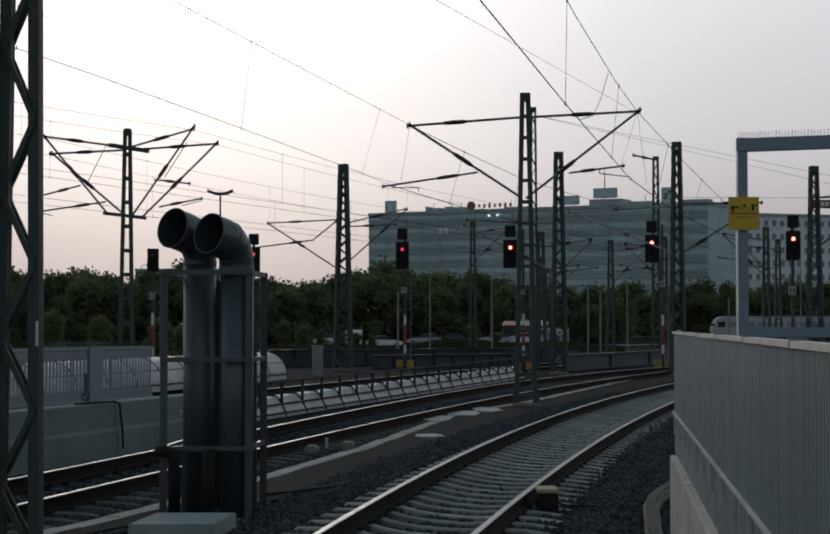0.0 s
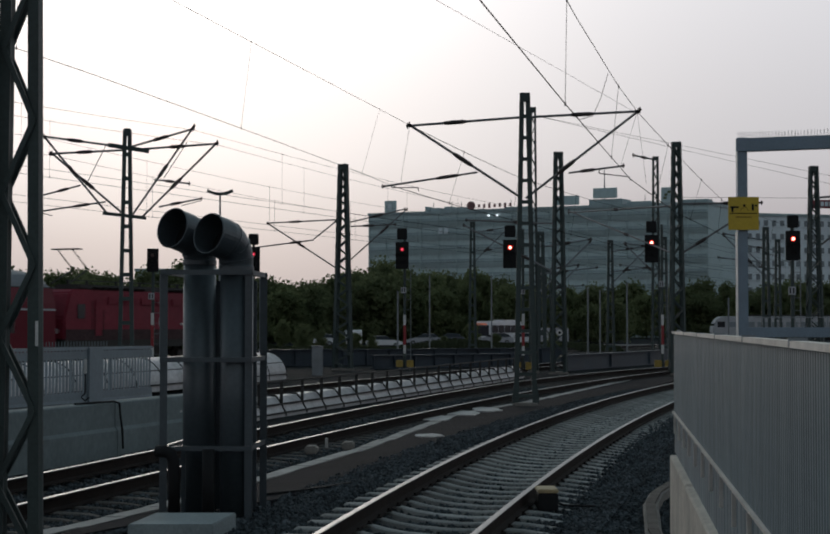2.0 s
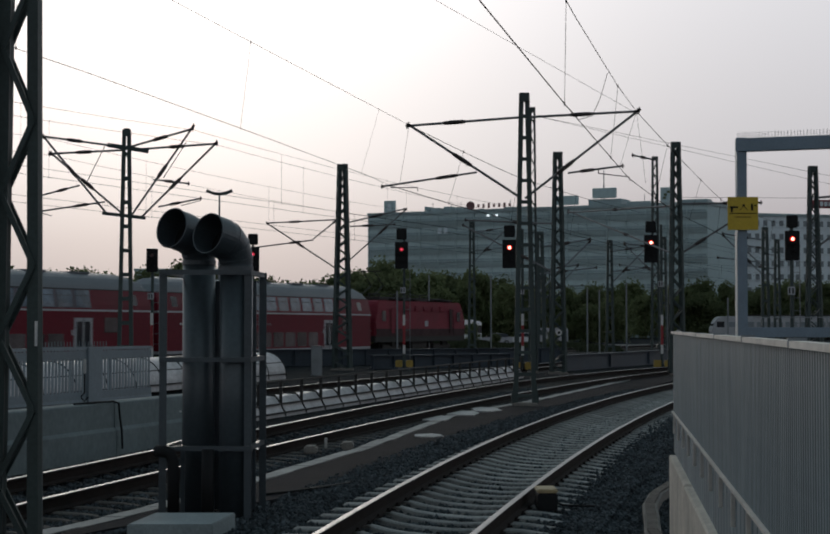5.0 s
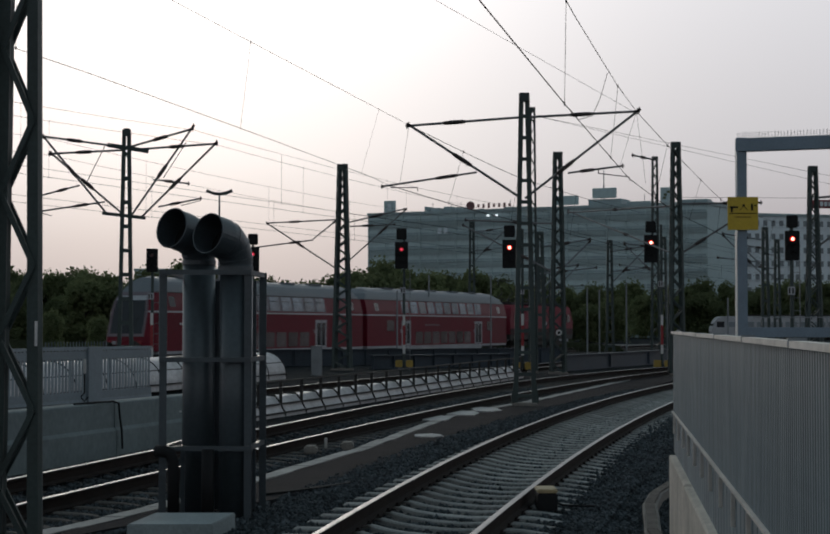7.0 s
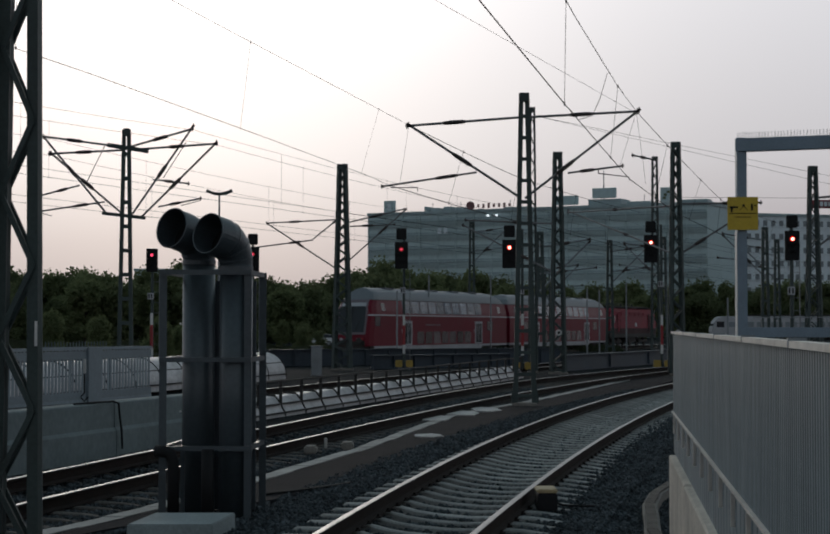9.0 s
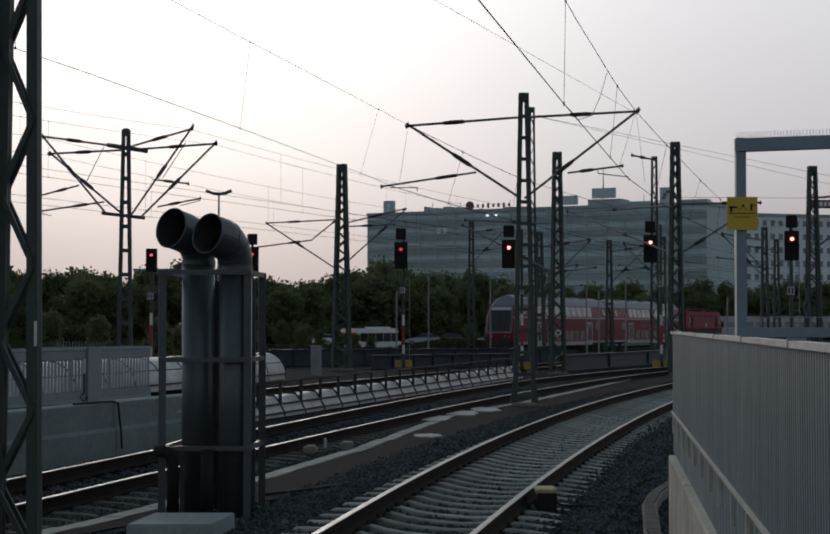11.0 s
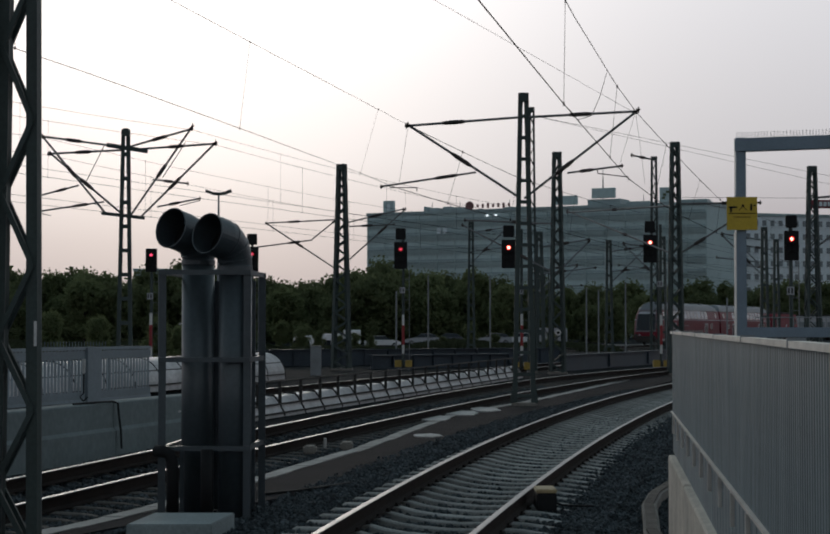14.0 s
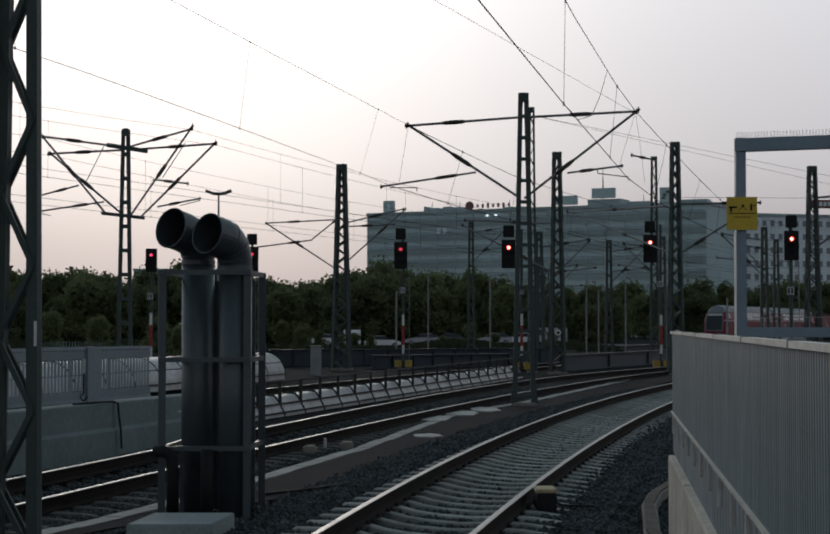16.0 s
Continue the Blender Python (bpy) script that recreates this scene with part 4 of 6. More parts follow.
# ---- ventilation stack ----
def build_vent():
    v = thing("vent_stack", "grey twin-duct ventilation stack in an angle-steel frame", "ventilation stack")
    for x, y in ((-2.87, 18.9), (-1.90, 18.9), (-2.78, 20.0), (-1.83, 20.0)):
        bm = B()
        w = 0.085
        bar(bm, (x, y, -0.3), (x, y, 2.66), w, 0.012)
        bar(bm, (x - w / 2 + 0.006, y + w / 2, -0.3), (x - w / 2 + 0.006, y + w / 2, 2.66), 0.012, w)
        if y > 19.5 and x < -2.5:
            bm.free()
            continue
        part("frame_post", bm, M["duct"], v)
    for z in (2.63, 1.63, 0.62):
        for p, q in (((-2.91, 18.88), (-1.86, 18.88)), ((-1.90, 18.9), (-1.83, 20.0)), ((-2.87, 18.9), (-2.78, 20.0))):
            bm = B()
            bar(bm, (*p, z), (*q, z), 0.05, 0.055)
            part("frame_rail", bm, M["duct"], v)
    for x, y0, yaw, top in ((-2.53, 19.42, -36, 2.80), (-2.06, 19.12, -38, 2.72)):
        r = 0.19
        bm = B()
        rod(bm, (x, y0, -0.32), (x, y0, top), r, seg=32)
        d = part("duct", bm, M["duct"], v, "painted round sheet-metal duct", smooth=False)
        for p in d.data.polygons:
            p.use_smooth = abs(p.normal.z) < 0.5
        # elbow of gores that turns the mouth towards the viewer's left
        bm = B()
        a = radians(yaw)
        way = Vector((math.sin(a), -math.cos(a), 0))
        n, R = 6, 0.31
        rings = []
        for i in range(n + 1):
            t = radians(78) * i / n
            c = Vector((x, y0, top)) + way * (R * (1 - math.cos(t))) + Vector((0, 0, R * math.sin(t)))
            tang = way * math.sin(t) + Vector((0, 0, math.cos(t)))
            s = tang.cross(Vector((way.y, -way.x, 0))).normalized()
            q = tang.cross(s).normalized()
            rr = r * (1.0 + 0.22 * i / n)
            rings.append([bm.verts.new(c + (s * math.cos(k * math.tau / 32) + q * math.sin(k * math.tau / 32)) * rr) for k in range(32)])
        c2 = tang * 0.22
        rings.append([bm.verts.new(v_.co + c2) for v_ in rings[-1]])
        for r0, r1 in zip(rings, rings[1:]):
            for k in range(32):
                bm.faces.new((r0[k], r0[(k + 1) % 32], r1[(k + 1) % 32], r1[k]))
        loops = [[v_.co.copy() for v_ in rings[i]] for i in (1, 3, 5, 7)]
        bmesh.ops.recalc_face_normals(bm, faces=bm.faces)
        bmesh.ops.solidify(bm, geom=bm.faces[:], thickness=0.006)
        e = part("elbow", bm, M["duct"], d, "segmented elbow with an open mouth")
        for lp in loops:
            bm = B()
            sweep(bm, lp + lp[:2], ring(0.008, 6), up=tang, caps=False)
            part("seam_bead", bm, M["duct"], e)
        # solid black disc near the mouth: grille and the duct's inner shade in one
        bm = B()
        cc = Vector((x, y0, top)) + way * (R * (1 - math.cos(radians(62)))) + Vector((0, 0, R * math.sin(radians(62))))
        bmesh.ops.create_circle(bm, cap_ends=True, segments=24, radius=r * 1.12, matrix=Matrix.Translation(cc) @ Matrix.Rotation(a, 4, "Z") @ Matrix.Rotation(radians(62), 4, "X"))
        part("inner_mesh", bm, M["dark"], d, "black disc for the grille and the shade inside the duct")
        for z in (0.6, 1.62, top - 0.04):
            bm = B()
            bmesh.ops.create_cone(bm, cap_ends=False, segments=32, radius1=r + 0.008, radius2=r + 0.008, depth=0.05, matrix=Matrix.Translation((x, y0, z)))
            bmesh.ops.solidify(bm, geom=bm.faces[:], thickness=0.006)
            part("seam_band", bm, M["duct"], d)
    # two bolt heads, their glint painted on as white
    for z in (2.04, 1.02):
        bm = B()
        rod(bm, (-2.725, 19.32, z), (-2.725, 19.28, z), 0.013, seg=8)
        part("bolt", bm, M["white"], v, "bolt head coloured white for its glint")
    # back plate between the ducts
    bm = B()
    box(bm, (-2.30, 19.63, 1.2), (0.85, 0.03, 2.7))
    part("back_plate", bm, M["duct"], v)
    bm = B()
    for x in (-2.66, -1.90):
        box(bm, (x, 19.05, 0.2), (0.05, 0.02, 0.8))
    part("foot_plate", bm, M["duct"], v)
    for x0 in (-2.92, -2.36):
        bm = B()
        pts = [(x0, 18.72, 0.60), (x0 + 0.10, 18.70, 0.60), (x0 + 0.17, 18.70, 0.57), (x0 + 0.20, 18.70, 0.48), (x0 + 0.205, 18.70, 0.3), (x0 + 0.205, 18.70, -0.15)]
        if x0 > -2.5:
            pts = [(-2.33, 18.70, 0.62), (-2.33, 18.70, 0.2), (-2.33, 18.70, -0.15)]
        sweep(bm, pts, ring(0.07, 10), up=(0, 1, 0))
        part("cable_conduit", bm, M["dark"], v, "black corrugated conduit", smooth=True)
    bm = B()
    prism(bm, [(-2.92, 16.86), (-2.05, 16.86), (-1.93, 17.93), (-2.80, 17.93)], -0.36, 0.0)
    bmesh.ops.bevel(bm, geom=bm.edges[:], offset=0.012, segments=2, affect="EDGES")
    tagged(part("concrete_slab", bm, M["concrete"]), "grey concrete shaft cover in front of the ducts", "slab")


build_vent()


# ---- wall and fence on the far side of the second track ----
def build_left_wall():
    w = thing("retaining_wall", "stained concrete retaining wall blocks beside the track", "retaining wall", kind="structure")
    p0, p1 = Vector((-9.3, 15.0, 0)), Vector((-4.1, 33.2, 0))
    joints = (0.0, 0.26, 0.52, 0.781, 1.0)
    for f0, f1 in zip(joints, joints[1:]):
        a, b = p0.lerp(p1, f0), p0.lerp(p1, f1 - 0.0012)
        d = (b - a).normalized()
        s = Vector((-d.y, d.x, 0)) * 0.4
        bm = B()
        prof = [(0.0, -0.36), (0.0, 0.18), (-0.05, 0.24), (-0.05, 0.66), (-0.075, 0.685), (-0.42, 0.685), (-0.42, -0.36)]
        sweep(bm, [a, b], prof)
        part("wall_block", bm, M["wallc"], w)
    bm = B()
    sweep(bm, [(-5.75, 28.0, 0.70), (-5.46, 28.6, 0.705), (-5.29, 29.08, 0.70), (-5.21, 29.2, 0.66), (-5.195, 29.21, 0.45), (-5.16, 29.22, 0.18), (-5.15, 29.25, -0.14)], ring(0.02, 6))
    tagged(part("cable", bm, M["dark"]), "black cable draped over the retaining wall", "cable")


def build_left_fence():
    f = thing("slat_fence", "grey steel slat fence with a closed cabinet panel", "fence")
    a, b = Vector((-8.9, 27.0, 0)), Vector((-5.72, 36.0, 0))
    d = (b - a).normalized()
    rot = math.atan2(d.y, d.x)
    L = (b - a).length
    me = None
    n = int(L / 0.125)
    for i in range(n):
        p = a + d * (0.06 + i * 0.125)
        if abs(i * 0.125 - L * 0.745) < 0.26:
            continue
        if me is None:
            bm = B()
            box(bm, (0, 0, 0), (0.066, 0.012, 1.0))
            me = part("slat", bm, M["slat"], f)
            o, me = me, me.data
        else:
            o = new("slat", me)
            o.parent = f
        o.matrix_basis = Matrix.Translation((p.x, p.y, 1.04)) @ Matrix.Rotation(rot, 4, "Z")
    for z, h in ((1.57, 0.06), (0.52, 0.06), (1.44, 0.16), (0.62, 0.16)):
        bm = B()
        bar(bm, a + Vector((0, 0, z)) - Vector((0, 0.03, 0)), b + Vector((0, 0, z)) - Vector((0, 0.03, 0)), 0.03 if h < 0.1 else 0.008, h)
        part("rail", bm, M["slat"], f)
    p = a + d * (L * 0.745)
    bm = B()
    box(bm, (0, 0, 0), (0.52, 0.1, 1.2), Matrix.Translation((p.x, p.y - 0.05, 1.0)) @ Matrix.Rotation(rot, 4, "Z"), bevel=0.01)
    part("panel", bm, M["slat"], f, "closed grey panel")
    bm = B()
    q = a + d * (L * 0.702) + Vector((0.05, -0.1, 0))
    box(bm, (q.x, q.y, 1.22), (0.06, 0.06, 0.30), bevel=0.015)
    u = part("control_unit", bm, M["white"], f, "small white control unit")
    bm = B()
    sweep(bm, [(q.x, q.y, 1.1), (q.x, q.y, 0.68), (q.x - 0.08, q.y, 0.6), (q.x, q.y, 0.52), (q.x + 0.08, q.y, 0.6)], ring(0.015, 6), up=(0, 1, 0))
    part("lead", bm, M["dark"], u)
    bm = B()
    for i in range(25):
        rod(bm, (-8.9 + i * 0.06, 38.6 + i * 0.06, 1.48), (-8.9 + i * 0.06, 38.6 + i * 0.06, 1.66), 0.009, seg=5)
    bar(bm, (-8.95, 38.55, 1.52), (-7.4, 40.1, 1.52), 0.03)
    for k in (0, 0.5, 1):
        bar(bm, (-8.95 + 1.55 * k, 38.55 + 1.55 * k, -0.2), (-8.95 + 1.55 * k, 38.55 + 1.55 * k, 1.52), 0.05)
    tagged(part("spiked_railing", bm, M["fence"]), "thin grey railing with short spikes behind the slat fence", "railing")


build_left_wall()
build_left_fence()


# ---- white covered barrier with hoops and rail ----
def barrier(label, p, q, n, w, h, post_h, hoop=0.034, folded=False):
    t = thing("covered_barrier", label, "barrier")
    p, q = Vector(p), Vector(q)
    d = (q - p).normalized()
    s = Vector((d.y, -d.x, 0))
    L = (q - p).length
    prof = [(-w, 0.0)] + [(-w * math.cos(math.pi * i / 14), h * (0.12 + 0.88 * math.sin(math.pi * i / 14))) for i in range(1, 14)] + [(w, 0.0)]
    if folded:
        prof = [(-w, 0.0), (-w, h * 0.45), (-w * 0.7, h * 0.86), (-w * 0.2, h), (w * 0.35, h * 0.96), (w * 0.72, h * 0.60), (w * 0.80, h * 0.42), (w * 1.0, h * 0.16), (w * 1.02, 0.0)]
    # (side, up) with side towards the nearer track
    for i in range(n):
        a, b = p + d * (L * i / n), p + d * (L * (i + 0.97) / n)
        bm = B()
        sweep(bm, [a, b], prof)
        part("cover_panel", bm, M["sheet"], t, "" if i else "white curved cover sheet", smooth=False)
        bm = B()
        c = p + d * (L * (i + 0.985) / n)
        pts = [c + s * x + Vector((0, 0, z + 0.012)) for x, z in prof[2:]]
        sweep(bm, pts, ring(hoop, 5), up=d)
        part("hoop", bm, M["under"], t)
        bm = B()
        k = c + s * (w * 0.72)
        bar(bm, k + Vector((0, 0, h * 0.6)), k + Vector((0, 0, post_h)), 0.08, 0.07)
        part("post", bm, M["under"], t)
    for z, x in ((post_h - 0.02, w * 0.72), (h * 0.62, w * 0.80), (h * 0.2, w * 1.02)):
        bm = B()
        bar(bm, p + s * x + Vector((0, 0, z)), q + s * x + Vector((0, 0, z)), 0.045)
        part("rail", bm, M["under"], t)
    return t


def build_barriers():
    barrier("long low white covered barrier with dark hoops and a handrail", (-5.0, 38.0, -0.3), (4.4, 72.5, -0.22), 22, 0.42, 0.52, 0.92, folded=True)
    barrier("short white covered barrier ending in a rounded hood", (-12.3, 46.5, -0.2), (-6.35, 70.5, -0.2), 11, 0.95, 1.14, 0.75, 0.02)


build_barriers()


# ---- bridge girders in front of the far track ----
def girder(label, p, q, h, n, t=0.35):
    g = thing("plate_girder", label, "girder", "bridge girders", "structure")
    p, q = Vector(p), Vector(q)
    d = (q - p).normalized()
    s = Vector((d.y, -d.x, 0))
    bm = B()
    bar(bm, p + Vector((0, 0, h / 2)), q + Vector((0, 0, h / 2)), 0.05, h)
    part("web", bm, M["girder"], g)
    for z, hh in ((h, 0.06), (0.05, 0.06)):
        bm = B()
        a, b = p + Vector((0, 0, z)), q + Vector((0, 0, z))
        rot = Matrix.Translation((a + b) / 2) @ Matrix.Rotation(math.atan2(d.y, d.x), 4, "Z")
        box(bm, (0, 0, 0), ((b - a).length + 0.1, t, hh), rot)
        part("flange", bm, M["girder"], g)
    for i in range(n + 1):
        c = p.lerp(q, i / n) + s * (t * 0.22) + Vector((0, 0, h / 2))
        bm = B()
        box(bm, (0, 0, 0), (0.03, t * 0.4, h - 0.08), Matrix.Translation(c) @ Matrix.Rotation(math.atan2(d.y, d.x), 4, "Z"))
        part("stiffener", bm, M["girder"], g)


def build_girders():
    girder("long dark blue-grey plate girder in front of the far track", (-12.0, 90.0, -0.2), (9.0, 101.5, -0.2), 0.93, 16)
    girder("dark blue-grey plate girder beside the second bridge track", (-2.2, 86.0, -0.2), (5.3, 93.0, -0.2), 0.72, 7)
    girder("dark blue-grey plate girder leading behind the platform", (7.36, 82.0, -0.2), (20.0, 112.0, -0.2), 0.80, 4)
    c = thing("switch_cabinet", "light grey upright electrical cabinet beside the tracks", "cabinet", at=pose(-4.42, 75.0, -0.2))
    bm = B()
    box(bm, (0, 0, 0.66), (0.48, 0.35, 1.3), bevel=0.02)
    body = part("body", bm, M["galv"], c)
    bm = B()
    box(bm, (0, 0, 1.33), (0.54, 0.42, 0.05), bevel=0.01)
    part("lid", bm, M["galv"], c)
    bm = B()
    box(bm, (0, -0.18, 0.66), (0.42, 0.015, 1.15))
    part("door", bm, M["galv"], body)
    b = thing("track_box", "dark trackside box with a tan lid beside the rail", "junction box", at=pose(1.60, 20.1, -0.2))
    bm2 = B()
    box(bm2, (0, 0, 0.105), (0.24, 0.46, 0.21), bevel=0.015)
    part("body", bm2, M["dark"], b)
    bm2 = B()
    box(bm2, (0, 0.02, 0.235), (0.25, 0.50, 0.045), bevel=0.012)
    part("lid", bm2, M["tan"], b, "pale tan lid")
    bm2 = B()
    sweep(bm2, [(0.08, 0, 0.1), (0.2, -0.02, 0.05), (0.45, 0.05, 0.03), (0.6, 0.15, 0.02)], ring(0.015, 6))
    part("lead", bm2, M["dark"], b)
    bm = B()
    box(bm, (-1.62, 30.4, -0.13), (0.05, 0.12, 0.20), pose(0, 0, 0), bevel=0.01)
    tagged(part("marker_stub", bm, M["mortar"]), "short pale marker stub beside the rusty rail", "marker")
    for x, y in ((-2.0, 28.9), (-1.4, 29.9)):
        k = thing("track_magnet", "small grey track device beside the rusty rail", "track device", "track devices", at=pose(x + 0.2, y, -0.2))
        bm = B()
        box(bm, (0, 0, 0.07), (0.22, 0.5, 0.14), bevel=0.03)
        part("body", bm, M["trough"], k)


build_girders()


# ---- blue portal frame with yellow sign ----
def build_portal():
    g = thing("portal_frame", "blue-grey steel portal frame with bird spikes on its beam", "portal frame")
    bm = B()
    box(bm, (7.94, 40, 3.2), (0.24, 0.24, 6.8), bevel=0.012)
    part("column", bm, M["bluegrey"], g)
    # added white strip: paints the column's left face as lit by the sunset
    bm = B()
    box(bm, (7.811, 40.0, 2.05), (0.014, 0.25, 4.5))
    part("lit_edge", bm, M["white"], g, "white strip painting the sunset light on the column's left face")
    for i, (z, h) in enumerate(((6.42, 0.32), (1.88, 0.24))):
        bm = B()
        p, q = Vector((7.83 if i == 0 else 8.05, 40, z)), Vector((15.0, 37.5, z))
        rot = Matrix.Translation((p + q) / 2) @ Matrix.Rotation(math.atan2((q - p).y, (q - p).x), 4, "Z")
        box(bm, (0, 0, 0), ((q - p).length, 0.24, h), rot, bevel=0.01)
        part("beam", bm, M["bluegrey"], g)
    bm = B()
    for i in range(90):
        x = 7.86 + i * 0.03 * 1.2
        y = 40 - (x - 7.83) * 0.349
        rod(bm, (x, y, 6.57), (x + 0.02 * math.sin(i * 3.1), y + 0.05 * math.sin(i * 5.7), 6.74), 0.004, seg=4)
    part("bird_spikes", bm, M["galv"], g, "row of thin bird spikes")
    for i in range(18):
        x = 8.4 + i * 0.36
        y = 40 - (x - 8.05) * 0.36
        bm = B()
        rod(bm, (x, y, 1.98), (x, y, 2.24), 0.012, seg=6)
        part("rail_post", bm, M["galv"], g)
    bm = B()
    bar(bm, (8.2, 39.95, 2.24), (14.9, 37.53, 2.24), 0.02)
    part("guard_rail", bm, M["galv"], g, "thin guard rail on the lower beam")
    s = thing("yellow_sign", "yellow rectangular sign with a black pictogram and bars", "sign")
    bm = B()
    box(bm, (7.94, 39.80, 4.75), (0.74, 0.02, 0.80), bevel=0.004)
    plate = part("plate", bm, M["yellow"], s)
    bm = B()
    for x, z, w, h in ((-0.22, 0.12, 0.2, 0.04), (-0.27, 0.07, 0.05, 0.14), (0.02, 0.16, 0.05, 0.05), (0.22, 0.12, 0.05, 0.16), (0.30, 0.16, 0.05, 0.04), (0.0, -0.03, 0.66, 0.02), (0, -0.12, 0.4, 0.015)):
        box(bm, (7.94 + x, 39.785, 4.78 + z), (w, 0.008, h))
    bar(bm, (7.86, 39.785, 4.82), (7.96, 39.785, 4.93), 0.03, 0.008)
    bar(bm, (7.96, 39.785, 4.93), (8.06, 39.785, 4.82), 0.03, 0.008)
    part("pictogram", bm, M["dark"], plate, "black zigzag mark and bars")
    bm = B()
    box(bm, (7.94, 39.84, 4.75), (0.06, 0.07, 0.6))
    part("bracket", bm, M["galv"], s)


build_portal()


# ---- lamps and slim poles ----
def build_poles():
    t = thing("street_lamp", "tall twin-arm street lamp with flat heads", "street lamp", at=pose(-13.0, 110.0, -0.2))
    bm = B()
    rod(bm, (0, 0, 0), (0, 0, 11.1), 0.10, 0.06)
    part("pole", bm, M["galv"], t)
    for s in (-1, 1):
        bm = B()
        sweep(bm, [(0, 0, 11.1), (s * 0.35, 0, 11.12), (s * 0.85, 0, 11.32)], [(-0.2, -0.09), (-0.2, 0.09), (0.2, 0.09), (0.2, -0.09)])
        part("lamp_head", bm, M["mast"], t)
    for x, y, h in ((1.08, 120, 6.0), (5.58, 120, 6.0), (11.53, 110, 4.8), (14.14, 110, 5.2), (-1.03, 100, 4.4), (19.0, 100, 4.0), (12.9, 115, 4.8), (22.8, 115, 5.0)):
        p = thing("slim_pole", "slim pale grey steel pole beyond the tracks", "pole", "slim poles", at=pose(x, y, -0.2))
        bm = B()
        rod(bm, (0, 0, 0), (0, 0, h), 0.055, 0.045)
        part("shaft", bm, M["galv"], p)
        bm = B()
        box(bm, (0, 0, 0.12), (0.2, 0.2, 0.25))
        part("base", bm, M["galv"], p)


build_poles()


# ---- far buildings ----
def slab_building(name, label, p, q, depth, z0, z1, rows, bands, cols, wall, windows):
    b = thing(name, label, "building")
    p, q = Vector((*p, 0)), Vector((*q, 0))
    d = (q - p).normalized()
    L = (q - p).length
    m = Matrix.Translation(p) @ Matrix.Rotation(math.atan2(d.y, d.x), 4, "Z")
    bm = B()
    box(bm, (L / 2, depth / 2, (z0 + z1) / 2), (L, depth, z1 - z0), m)
    part("wall", bm, wall, b)
    bm = B()
    box(bm, (L / 2, depth / 2, z1 + 0.35), (L + 0.6, depth + 0.6, 0.7), m)
    part("roof", bm, M["facadedark"], b)
    floor = (z1 - z0) / rows
    if bands:
        for r in range(rows):
            zc = z0 + floor * (r + 0.55)
            bm = B()
            box(bm, (L / 2, -0.05, zc), (L - 0.6, 0.1, floor * 0.28), m)
            w = part("window", bm, M["facadedark"], b, "" if r else "dark window band")
            bm = B()
            for k in range(4):
                box(bm, (L / 2, -0.18, zc - floor * 0.42 + k * floor * 0.13), (L, 0.3, 0.10), m)
            part("louvre", bm, wall, w)
        for c in range(cols + 1):
            bm = B()
            box(bm, (L * c / cols, -0.12, (z0 + z1) / 2), (0.12, 0.36, z1 - z0), m)
            part("fin", bm, wall, b)
    else:
        for r in range(rows):
            for c in range(cols):
                zc, xc = z0 + floor * (r + 0.5), L * (c + 0.5) / cols
                bm = B()
                box(bm, (xc, -0.02, zc), (L / cols * 0.48, 0.16, floor * 0.42), m)
                w = part("window", bm, M["pane"], b)
                bm = B()
                box(bm, (xc, -0.12, zc - floor * 0.26), (L / cols * 0.62, 0.3, 0.12), m)
                part("sill", bm, wall, w)
    return b, m, L


